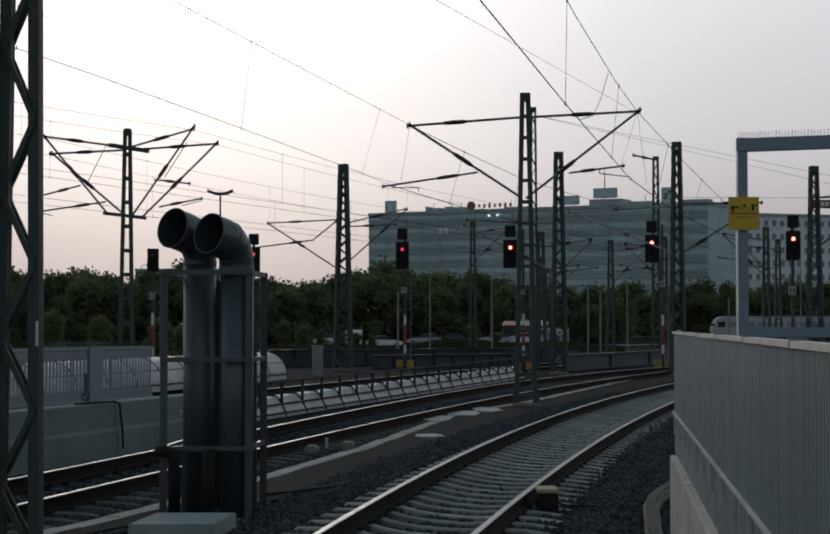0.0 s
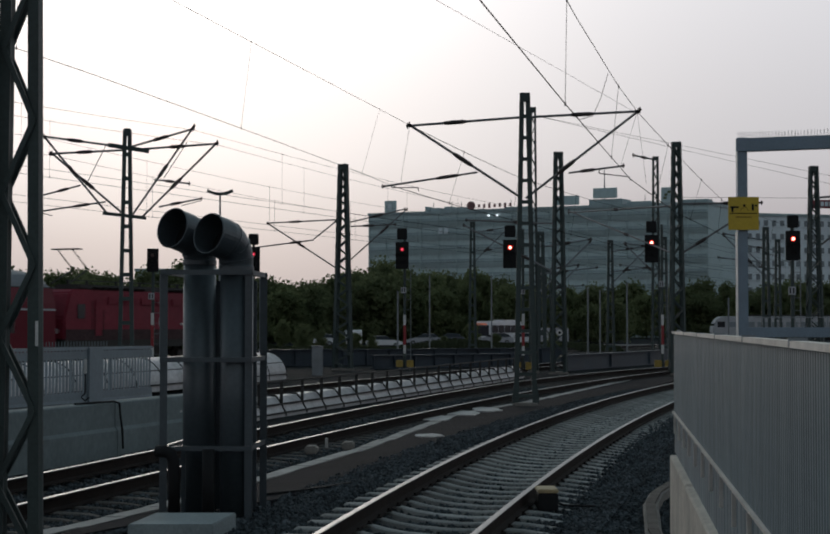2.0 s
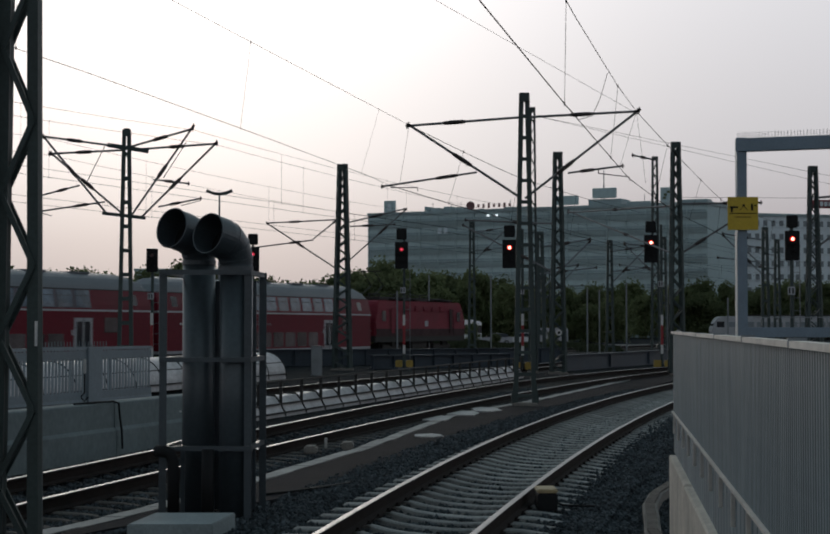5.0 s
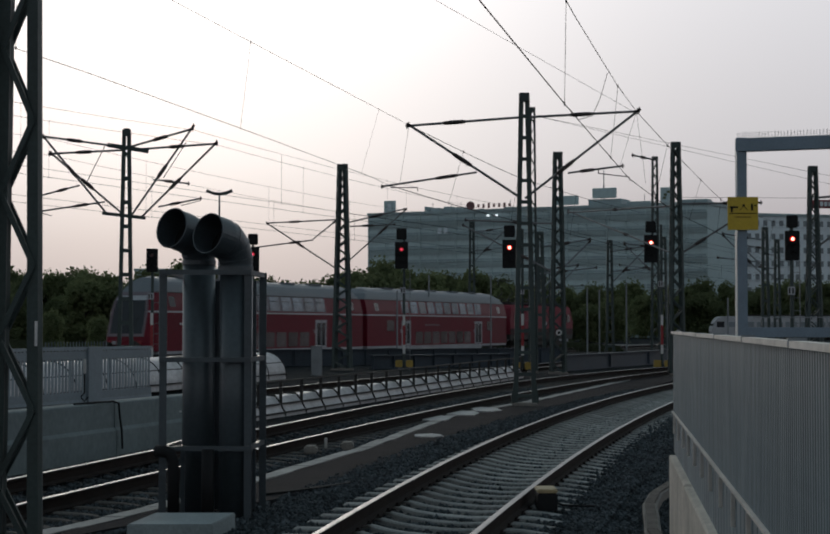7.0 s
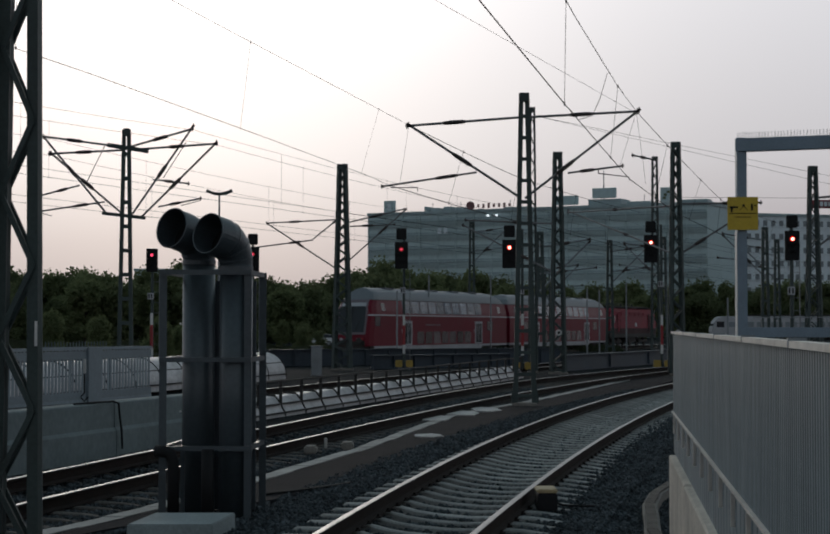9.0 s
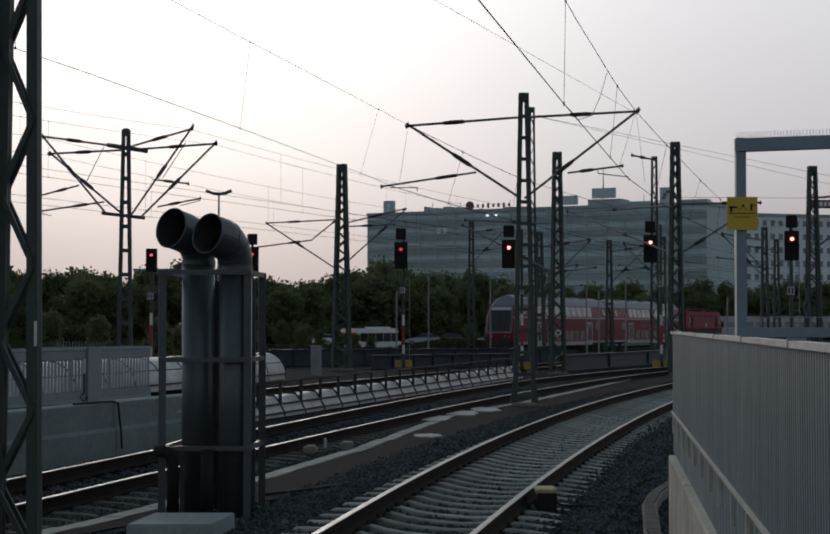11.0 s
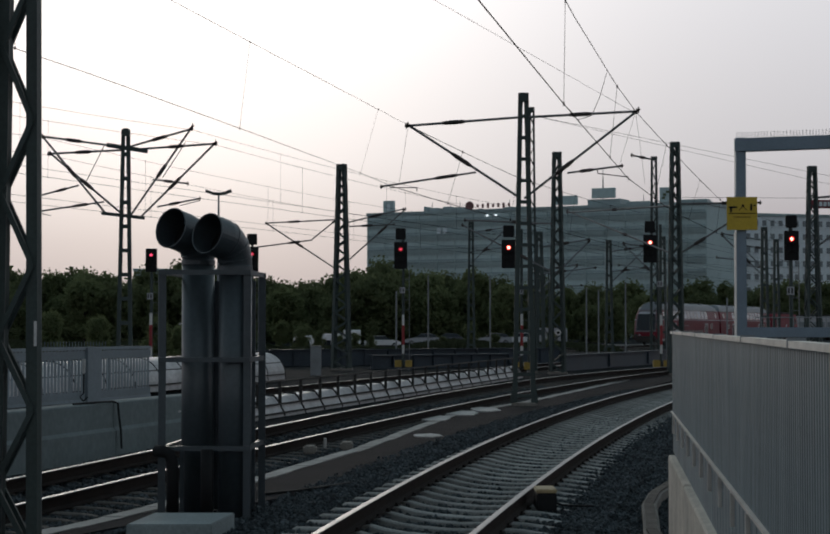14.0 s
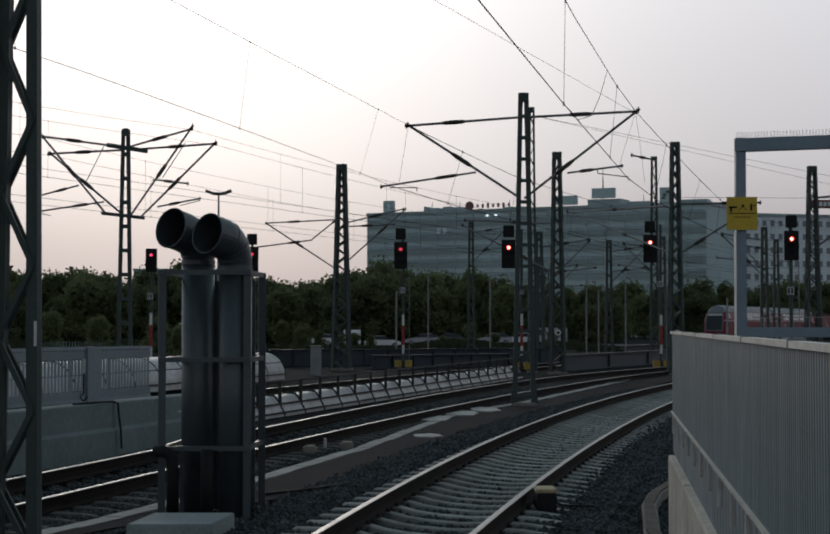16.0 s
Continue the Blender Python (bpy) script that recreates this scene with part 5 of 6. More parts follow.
def build_buildings():
    b, m, L = slab_building("office_building", "long grey-green office block with louvred window bands", (-10.6, 385), (61.8, 347), 24, -0.3, 27.9, 9, True, 18, M["facade"], True)
    z1 = 28.3
    def on_roof(name, x, w, h, z, mt, y=3.0, dep=0.8, label=""):
        bm = B()
        box(bm, (x, y, z1 + z + h / 2), (w, dep, h), m, bevel=0.05)
        return part(name, bm, mt, b, label)
    on_roof("roof_sign", 4.0, 2.8, 3.0, 0.3, M["facade"], label="grey-green rooftop sign board")
    on_roof("sign_mark", 4.0, 1.1, 1.6, 1.0, M["facadepale"], 2.5, 0.1)
    for x, w, h in ((16.0, 2.2, 1.2), (19.3, 2.0, 1.4), (22.5, 2.2, 1.2), (13.6, 0.5, 1.6), (26.0, 4.5, 0.6), (36.5, 6, 0.8), (65.5, 5.4, 1.0), (78, 6, 1.0)):
        on_roof("roof_unit", x, w, h, 0, M["facadedark"], 4.0, 3.0)
    on_roof("roof_sign", 48.5, 5.6, 2.0, 0.8, M["facade"], label="flat grey rooftop sign board")
    on_roof("penthouse", 57.5, 7.6, 1.8, 0, M["facadedark"], 6, 6)
    on_roof("roof_sign", 57.5, 5.4, 2.2, 2.0, M["facade"])
    on_roof("roof_sign", 71.9, 2.9, 3.2, 0.6, M["facade"], label="square rooftop board with green mark")
    bm = B()
    for x, z in ((71.6, 2.2), (72.3, 2.8), (71.4, 1.5)):
        box(bm, (x, 2.5, z1 + z), (0.7, 0.1, 0.5), m)
    part("sign_mark", bm, M["leafdark"], b)
    bm = B()
    rod(bm, m @ Vector((56.2, 6, z1)), m @ Vector((56.2, 6, z1 + 8.5)), 0.22, 0.08)
    for x in (14.3, 19, 21.5, 34, 56, 66):
        rod(bm, m @ Vector((x, 5, z1)), m @ Vector((x, 5, z1 + 2.6)), 0.07)
    part("antenna", bm, M["galv"], b)
    bm = B()
    bmesh.ops.create_cone(bm, cap_ends=True, segments=20, radius1=1.0, radius2=1.0, depth=0.3, matrix=m @ Matrix.Translation((25.2, 2.4, z1 + 1.4)) @ Matrix.Rotation(radians(90), 4, "X"))
    for i in range(7):
        box(bm, (27.2 + i * 1.3, 2.4, z1 + 1.3 - 0.05 * (i % 2)), (0.5, 0.2, 0.7 + 0.2 * (i % 3)), m)
    part("roof_lettering", bm, mat("dull_red_sign", (0.16, 0.07, 0.07), 0.6, bump=0.0), b, "dull red disc and bars")
    bm = B()
    for x in (30.9, 33.0):
        box(bm, (x, -0.4, z1 - 1.2), (0.5, 0.2, 0.35), m)
    part("floodlight", bm, mat("floodlight_glow", (0.9, 0.95, 1.0), 0.4, bump=0.0, emit=1.2), b)
    bm = B()
    for x in (18.8, 20.3):
        box(bm, (x, -0.5, 24.0), (0.9, 0.1, 1.3), m)
    part("facade_mark", bm, M["facadepale"], b)
    slab_building("apartment_building", "pale rendered building with rows of small windows", (64.0, 375), (128.0, 395), 16, -0.3, 27.6, 9, False, 32, M["facadepale"], True)
    bm = B()
    box(bm, (95.5, 384, 30.7), (5.8, 0.4, 2.0), bevel=0.05)
    s = thing("roof_sign", "dark red rooftop sign with pale bars", "sign")
    board = part("board", bm, mat("dark_red_board", (0.16, 0.02, 0.03), 0.6, bump=0.0), s)
    bm = B()
    for x in (94.9, 95.9, 96.9):
        box(bm, (x, 383.7, 30.7), (0.7, 0.2, 1.0))
    part("bars", bm, M["facadepale"], board)
    bm = B()
    for x in (93.4, 97.6):
        rod(bm, (x, 384.3, 27.8), (x, 384.3, 30.8), 0.1)
    part("sign_legs", bm, M["galv"], s)
    slab_building("low_building", "low distant grey building behind the trees", (-88, 520), (-62, 520), 20, -0.3, 19.8, 6, True, 8, M["facade"], True)


build_buildings()


# ---- trees ----
def leaf_mesh(name, seed, w, h, n, mt, low=0.12):
    """A crown of many small leaf clumps, set round a few uneven lobes."""
    rng = np.random.RandomState(seed)
    lobes = []
    for i in range(110):
        f = rng.uniform(low, 1.0) if i % 5 else rng.uniform(0.8, 1.04)
        rad = w * 0.5 * math.sqrt(max(0.05, 1 - ((f - 0.45) / 0.62) ** 2))
        a = rng.uniform(0, 2 * math.pi)
        r = rad * rng.uniform(0.1, 0.92)
        lobes.append((r * math.cos(a), r * math.sin(a), h * f * 0.93, w * rng.uniform(0.035, 0.115)))
    lobes = np.array(lobes)
    pick = rng.randint(0, len(lobes), n)
    dirs = rng.normal(size=(n, 3))
    dirs /= np.linalg.norm(dirs, axis=1)[:, None]
    c = lobes[pick, :3] + dirs * (lobes[pick, 3] * rng.uniform(0.1, 2.0, n) ** 1.2)[:, None]
    c[:, 2] = np.maximum(c[:, 2], h * 0.03)
    size = rng.uniform(0.11, 0.25, n)
    q = rng.normal(size=(n, 3, 3))
    q, _ = np.linalg.qr(q)
    quad = np.array([(-1, -0.55, 0), (0.1, -0.7, 0.25), (1, 0.1, 0), (0.2, 0.75, -0.2), (-0.7, 0.5, 0.1)])
    v = np.einsum("nij,kj->nki", q, quad) * size[:, None, None] + c[:, None, :]
    me = bpy.data.meshes.new(name)
    k = len(quad)
    me.from_pydata(v.reshape(-1, 3).tolist(), [], [tuple(range(i * k, i * k + k)) for i in range(n)])
    me.materials.append(mt)
    return me


def trunk_mesh(name, seed, w, h):
    rng = random.Random(seed)
    bm = B()
    rod(bm, (0, 0, -0.3), (0, 0, h * 0.55), 0.16, 0.09, 8)
    for i in range(6):
        a = rng.uniform(0, math.tau)
        z = h * rng.uniform(0.2, 0.5)
        rod(bm, (0, 0, z), (math.cos(a) * w * 0.3, math.sin(a) * w * 0.3, z + h * rng.uniform(0.15, 0.35)), 0.06, 0.02, 6)
    me = bpy.data.meshes.new(name)
    bm.to_mesh(me)
    bm.free()
    me.materials.append(M["bark"])
    return me


def build_trees():
    kinds = []
    for i, (w, h, n, mt) in enumerate(((6.5, 9.5, 9800, "leaf"), (7.5, 8.5, 10500, "leafdark"), (5.5, 10.5, 9200, "leaf"), (8.0, 7.5, 10500, "leafdark"), (6.0, 8.0, 9000, "leaf"))):
        kinds.append((leaf_mesh("crown", 10 + i, w, h, n, M[mt]), trunk_mesh("trunk", 10 + i, w, h), h))
    rng = random.Random(8)

    def tree(x, y, top, k, label, sx=1.0):
        crown, trunk, h = kinds[k]
        s = (top + 0.2) / h
        t = thing("tree", label, "tree", "trees behind the street", at=pose(x, y, -0.2, rz=rng.uniform(0, 360)))
        for nm, me in (("trunk", trunk), ("crown", crown)):
            o = new(nm, me)
            o.parent = t
            o.scale = (s * sx, s * sx, s)
    def clear(x, y, top):
        """Trees beyond the railway's curve stand farther back."""
        return (x, y, top) if x < 30 else (x * 1.36, y * 1.36, (top - 2) * 1.36 + 2)
    # skyline heights along x, at about 240 m
    prof = ((-72, 9.5), (-57, 9.8), (-52, 9.6), (-48, 10.0), (-45.5, 11.0), (-42, 9.2), (-38, 9.4), (-34.5, 11.8), (-30, 10.5), (-24, 9.5), (-19, 8.0), (-16, 8.4), (-13, 8.2), (-9, 10.2), (-6.5, 11.6), (-3, 10.6), (0, 9.6),
            (4, 10.0), (8, 9.4), (12, 9.0), (16, 8.6), (22, 8.0), (27, 7.8), (31, 8.6), (36, 8.0), (42, 8.2), (50, 8.4), (60, 8.6), (75, 9))

    def sky(x):
        for (a, h0), (b, h1) in zip(prof, prof[1:]):
            if a <= x <= b:
                return h0 + (h1 - h0) * (x - a) / (b - a)
        return 9.0
    x = -66.0
    while x < 74:
        tree(*clear(x, 240 + rng.uniform(-5, 8), sky(x) * rng.uniform(0.93, 1.03)), rng.randrange(5), "leafy dark green tree in the row behind the street")
        x += rng.uniform(2.6, 4.0)
    x = -66.0
    while x < 74:
        tree(*clear(x, 226 + rng.uniform(-4, 4), sky(x) * rng.uniform(0.58, 0.86)), rng.randrange(5), "low bushy green tree before the tree row", 1.25)
        x += rng.uniform(3.2, 5.0)
    x = -75.0
    while x < 80:
        tree(*clear(x, 262 + rng.uniform(-4, 6), sky(x) * rng.uniform(0.8, 0.97)), rng.randrange(5), "dark green tree far behind the street", 1.1)
        x += rng.uniform(3.5, 5.5)
    # nearer shrubs on the far side of the tracks
    for x, y, top in ((-14.2, 92, 2.4), (-13.5, 96, 2.0), (-30, 110, 3.5), (-26, 118, 3.0), (-22, 115, 2.6), (-12.6, 190, 2.2), (-15, 188, 2.6), (-8.4, 186, 1.3), (-6.9, 188, 1.2), (6.6, 190, 2.2), (-18.5, 186, 3.0), (-7.4, 166, 1.1), (-5.8, 165, 1.25), (-4.3, 167, 1.05), (-9.4, 164, 1.5), (-11.2, 165, 1.8), (3.0, 168, 1.0), (8.2, 166, 1.2), (14, 168, 1.4)):
        tree(x, y, top, 4 if x < -13 else 3, "small green shrub beyond the tracks", 0.9)
    # long rough grass and scrub between railway and street
    rng2 = np.random.RandomState(4)
    n = 42000
    v, f = [], []
    xs, ys = rng2.uniform(-60, 19, n), rng2.uniform(150, 199, n)
    hs = rng2.uniform(0.25, 1.05, n) * (0.55 + 0.45 * np.sin(xs * 0.35) * np.sin(xs * 0.13 + 1))
    for i in range(n):
        a = rng2.uniform(0, math.tau)
        w = 0.16
        dx, dy = math.cos(a) * w, math.sin(a) * w
        z = dip(xs[i], ys[i]) - 0.03
        v += [(xs[i] - dx, ys[i] - dy, z), (xs[i] + dx, ys[i] + dy, z), (xs[i] + dx * 0.6 + rng2.uniform(-0.1, 0.1), ys[i], z + abs(hs[i]) + 0.1), (xs[i] - dx, ys[i], z + abs(hs[i]) * 0.7)]
        f.append((4 * i, 4 * i + 1, 4 * i + 2, 4 * i + 3))
    me = bpy.data.meshes.new("scrub")
    me.from_pydata(v, [], f)
    me.materials.append(M["scrub"])
    tagged(new("scrub", me), "dull green rough scrub between railway and street", "scrub", kind="stuff")


build_trees()


# ---- road vehicles ----
def car(label, x, y, yaw, mt, kind="hatch", z=-0.17):
    """A parked car along local x: body and glasshouse lofted from stations, wheels, lights."""
    c = thing("parked_car", label, "car", "parked cars", at=pose(x, y, z, rz=yaw))
    L, W = (4.3, 1.76) if kind != "van" else (5.2, 1.95)
    if kind == "van":
        side = [(-2.6, 0.35), (-2.6, 1.95), (-2.45, 2.1), (1.2, 2.12), (1.5, 2.0), (2.15, 1.15), (2.55, 1.0), (2.6, 0.4)]
    else:
        side = [(-2.1, 0.35), (-2.15, 0.8), (-2.0, 0.98), (-1.75, 1.02), (1.05, 0.98), (1.9, 0.82), (2.12, 0.65), (2.12, 0.35)]
    bm = B()
    l = [bm.verts.new((a, -W / 2, b)) for a, b in side]
    r = [bm.verts.new((a, W / 2, b)) for a, b in side]
    bm.faces.new(l)
    bm.faces.new(r[::-1])
    for i in range(len(side)):
        j = (i + 1) % len(side)
        bm.faces.new((l[i], l[j], r[j], r[i]))
    bmesh.ops.bevel(bm, geom=bm.edges[:], offset=0.06, segments=2, affect="EDGES")
    body = part("body", bm, mt, c)
    if kind == "van":
        win = [(0.6, 1.2), (0.6, 1.85), (1.35, 1.85), (1.95, 1.2)]
    else:
        win = [(-1.85, 1.0), (-1.45, 1.36), (-1.0, 1.44), (0.1, 1.44), (1.0, 1.0)]
    bm = B()
    k = 1.0 if kind == "van" else 0.84
    wtop = W / 2 * k
    off = 0.012 if kind == "van" else -0.02
    l = [bm.verts.new((a, -(W / 2 + off if b < 1.1 else wtop + off), b)) for a, b in win]
    r = [bm.verts.new((a, (W / 2 + off if b < 1.1 else wtop + off), b)) for a, b in win]
    bm.faces.new(l)
    bm.faces.new(r[::-1])
    for i in range(len(win)):
        j = (i + 1) % len(win)
        bm.faces.new((l[i], l[j], r[j], r[i]))
    part("windows", bm, M["glass"], c)
    if kind != "van":
        bm = B()
        box(bm, (-0.45, 0, 1.45), (1.35, W * 0.8, 0.05), bevel=0.02)
        part("roof", bm, mt, c)
    for sx in (-1.32, 1.32):
        for sy in (-1, 1):
            bm = B()
            rod(bm, (sx, sy * (W / 2 - 0.2), 0.32), (sx, sy * (W / 2 + 0.01), 0.32), 0.32, seg=18)
            w = part("wheel", bm, M["tyre"], c)
            bm = B()
            rod(bm, (sx, sy * (W / 2), 0.32), (sx, sy * (W / 2 + 0.02), 0.32), 0.2, seg=14)
            part("rim", bm, M["galv"], w)
    for sy in (-0.62, 0.62):
        bm = B()
        box(bm, (L / 2 - 0.06, sy, 0.68), (0.12, 0.3, 0.14))
        part("headlight", bm, M["white"], c)
    return c


def build_cars():
    for label, x, y, yaw, mt, kind in (
            ("silver parked hatchback on the street", 1.2, 203, 172, "cargrey", "hatch"), ("dark blue parked car on the street", 4.1, 204, 178, "carblue", "hatch"),
            ("white parked van partly behind scrub", -7.6, 203.5, 95, "carwhite", "van"), ("white parked car beside the tree row", -11.6, 206, 165, "carwhite", "hatch"),
            ("white low parked car beyond the tracks", -3.7, 199.5, 10, "carwhite", "hatch"), ("silver parked car with light bonnet", 9.8, 202, 190, "cargrey", "hatch"),
            ("pale parked car behind the signal mast", 13.2, 204, 175, "carwhite", "hatch"), ("pale parked van behind lattice masts", 16.4, 205, 182, "cargrey", "van")):
        z = dip(x, y) + 0.03
        car(label, x, y, yaw, M[mt], kind, z)


build_cars()


def build_bus():
    """A white city bus along local x, front at +x."""
    b = thing("city_bus", "white city bus with dark windows and amber display", "bus")
    L, W, H = 8.2, 2.45, 2.95
    bm = B()
    box(bm, (0, 0, 0.35 + (H - 0.35) / 2), (L, W, H - 0.35), bevel=0.18)
    part("body", bm, M["carwhite"], b)
    for s in (-1, 1):
        for i in range(5):
            bm = B()
            box(bm, (-3.2 + i * 1.5, s * (W / 2 + 0.005), 1.95), (1.42, 0.03, 0.95), bevel=0.01)
            part("side_window", bm, M["glass"], b)
        for x in (-2.2, 2.5):
            bm = B()
            rod(bm, (x, s * (W / 2 - 0.3), 0.48), (x, s * (W / 2 + 0.015), 0.48), 0.48, seg=20)
            w = part("wheel", bm, M["tyre"], b)
            bm = B()
            rod(bm, (x, s * (W / 2), 0.48), (x, s * (W / 2 + 0.03), 0.48), 0.28, seg=14)
            part("rim", bm, M["galv"], w)
        bm = B()
        box(bm, (L / 2 + 0.01, s * 0.95, 0.75), (0.05, 0.35, 0.18), bevel=0.01)
        part("headlight", bm, M["white"], b)
    bm = B()
    box(bm, (L / 2 + 0.005, 0, 1.75), (0.03, W - 0.3, 1.35), bevel=0.01)
    part("windscreen", bm, M["glass"], b)
    bm = B()
    box(bm, (L / 2 + 0.025, 0, 2.58), (0.03, 1.5, 0.2))
    part("display", bm, M["amber"], b, "amber destination display bar")
    bm = B()
    box(bm, (-1.5, 0, H + 0.08), (2.6, 1.8, 0.2), bevel=0.05)
    part("roof_unit", bm, M["carwhite"], b)
    return b


BUS = build_bus()


# ---- rail vehicles ----
def half_width(z):
    """Half width of the double-deck body at height z above the rail."""
    pts = ((0.3, 1.36), (0.6, 1.40), (2.66, 1.40), (2.95, 1.37), (3.75, 1.18), (4.05, 1.06), (4.3, 0.85), (4.5, 0.5), (4.6, 0.0))
    if z <= pts[0][0]:
        return pts[0][1]
    for (a, w0), (b, w1) in zip(pts, pts[1:]):
        if a <= z <= b:
            return w0 + (w1 - w0) * (z - a) / (b - a)
    return 0.0


def shell(bm, stations, levels, cap_bottom=False):
    """Lofts a body side over levels: stations are (x, z cap, width factor)."""
    rows = []
    for x, cap, k in stations:
        row = []
        for s, lv in ((-1, levels), (1, levels[::-1])):
            for z in lv:
                row.append(bm.verts.new((x(z) if callable(x) else x, s * half_width(z) * k, min(z, cap))))
        rows.append(row)
    n = len(rows[0])
    for a, b in zip(rows, rows[1:]):
        for i in range(n - 1):
            bm.faces.new((a[i], a[i + 1], b[i + 1], b[i]))
        if cap_bottom:
            bm.faces.new((a[n - 1], a[0], b[0], b[n - 1]))
    bm.faces.new(rows[0])
    bm.faces.new(rows[-1][::-1])
    bmesh.ops.remove_doubles(bm, verts=bm.verts, dist=0.0005)


def side_panel(bm, x0, x1, z0, z1, s, off=0.012, lean=0.0, thick=0.02):
    """A thin plate that follows the body side between two heights, optionally slanted."""
    zs = [z0 + (z1 - z0) * i / 4 for i in range(5)]
    outer, inner = [], []
    for z in zs:
        w = half_width(z)
        sh = lean * (z - z0)
        outer.append([bm.verts.new((x + sh, s * (w + off), z)) for x in (x0, x1)])
        inner.append([bm.verts.new((x + sh, s * (w + off - thick), z)) for x in (x0, x1)])
    for k in range(4):
        bm.faces.new((outer[k][0], outer[k][1], outer[k + 1][1], outer[k + 1][0]))
        bm.faces.new((inner[k][0], inner[k + 1][0], inner[k + 1][1], inner[k][1]))
        for e in (0, 1):
            bm.faces.new((outer[k][e], outer[k + 1][e], inner[k + 1][e], inner[k][e]))
    for k in (0, 4):
        bm.faces.new((outer[k][0], inner[k][0], inner[k][1], outer[k][1]))


def bogie(parent, x, label=""):
    bm = B()
    box(bm, (x, 0, 0.55), (2.9, 2.1, 0.3), bevel=0.05)
    for s in (-1, 1):
        box(bm, (x, s * 1.0, 0.5), (3.2, 0.14, 0.26), bevel=0.03)
        box(bm, (x, s * 1.06, 0.72), (0.5, 0.2, 0.3), bevel=0.03)
    b = part("bogie", bm, M["under"], parent)
    for dx in (-1.25, 1.25):
        for s in (-1, 1):
            bm = B()
            rod(bm, (x + dx, s * 0.68, 0.46), (x + dx, s * 0.82, 0.46), 0.46, seg=22)
            part("wheel", bm, M["under"], b)


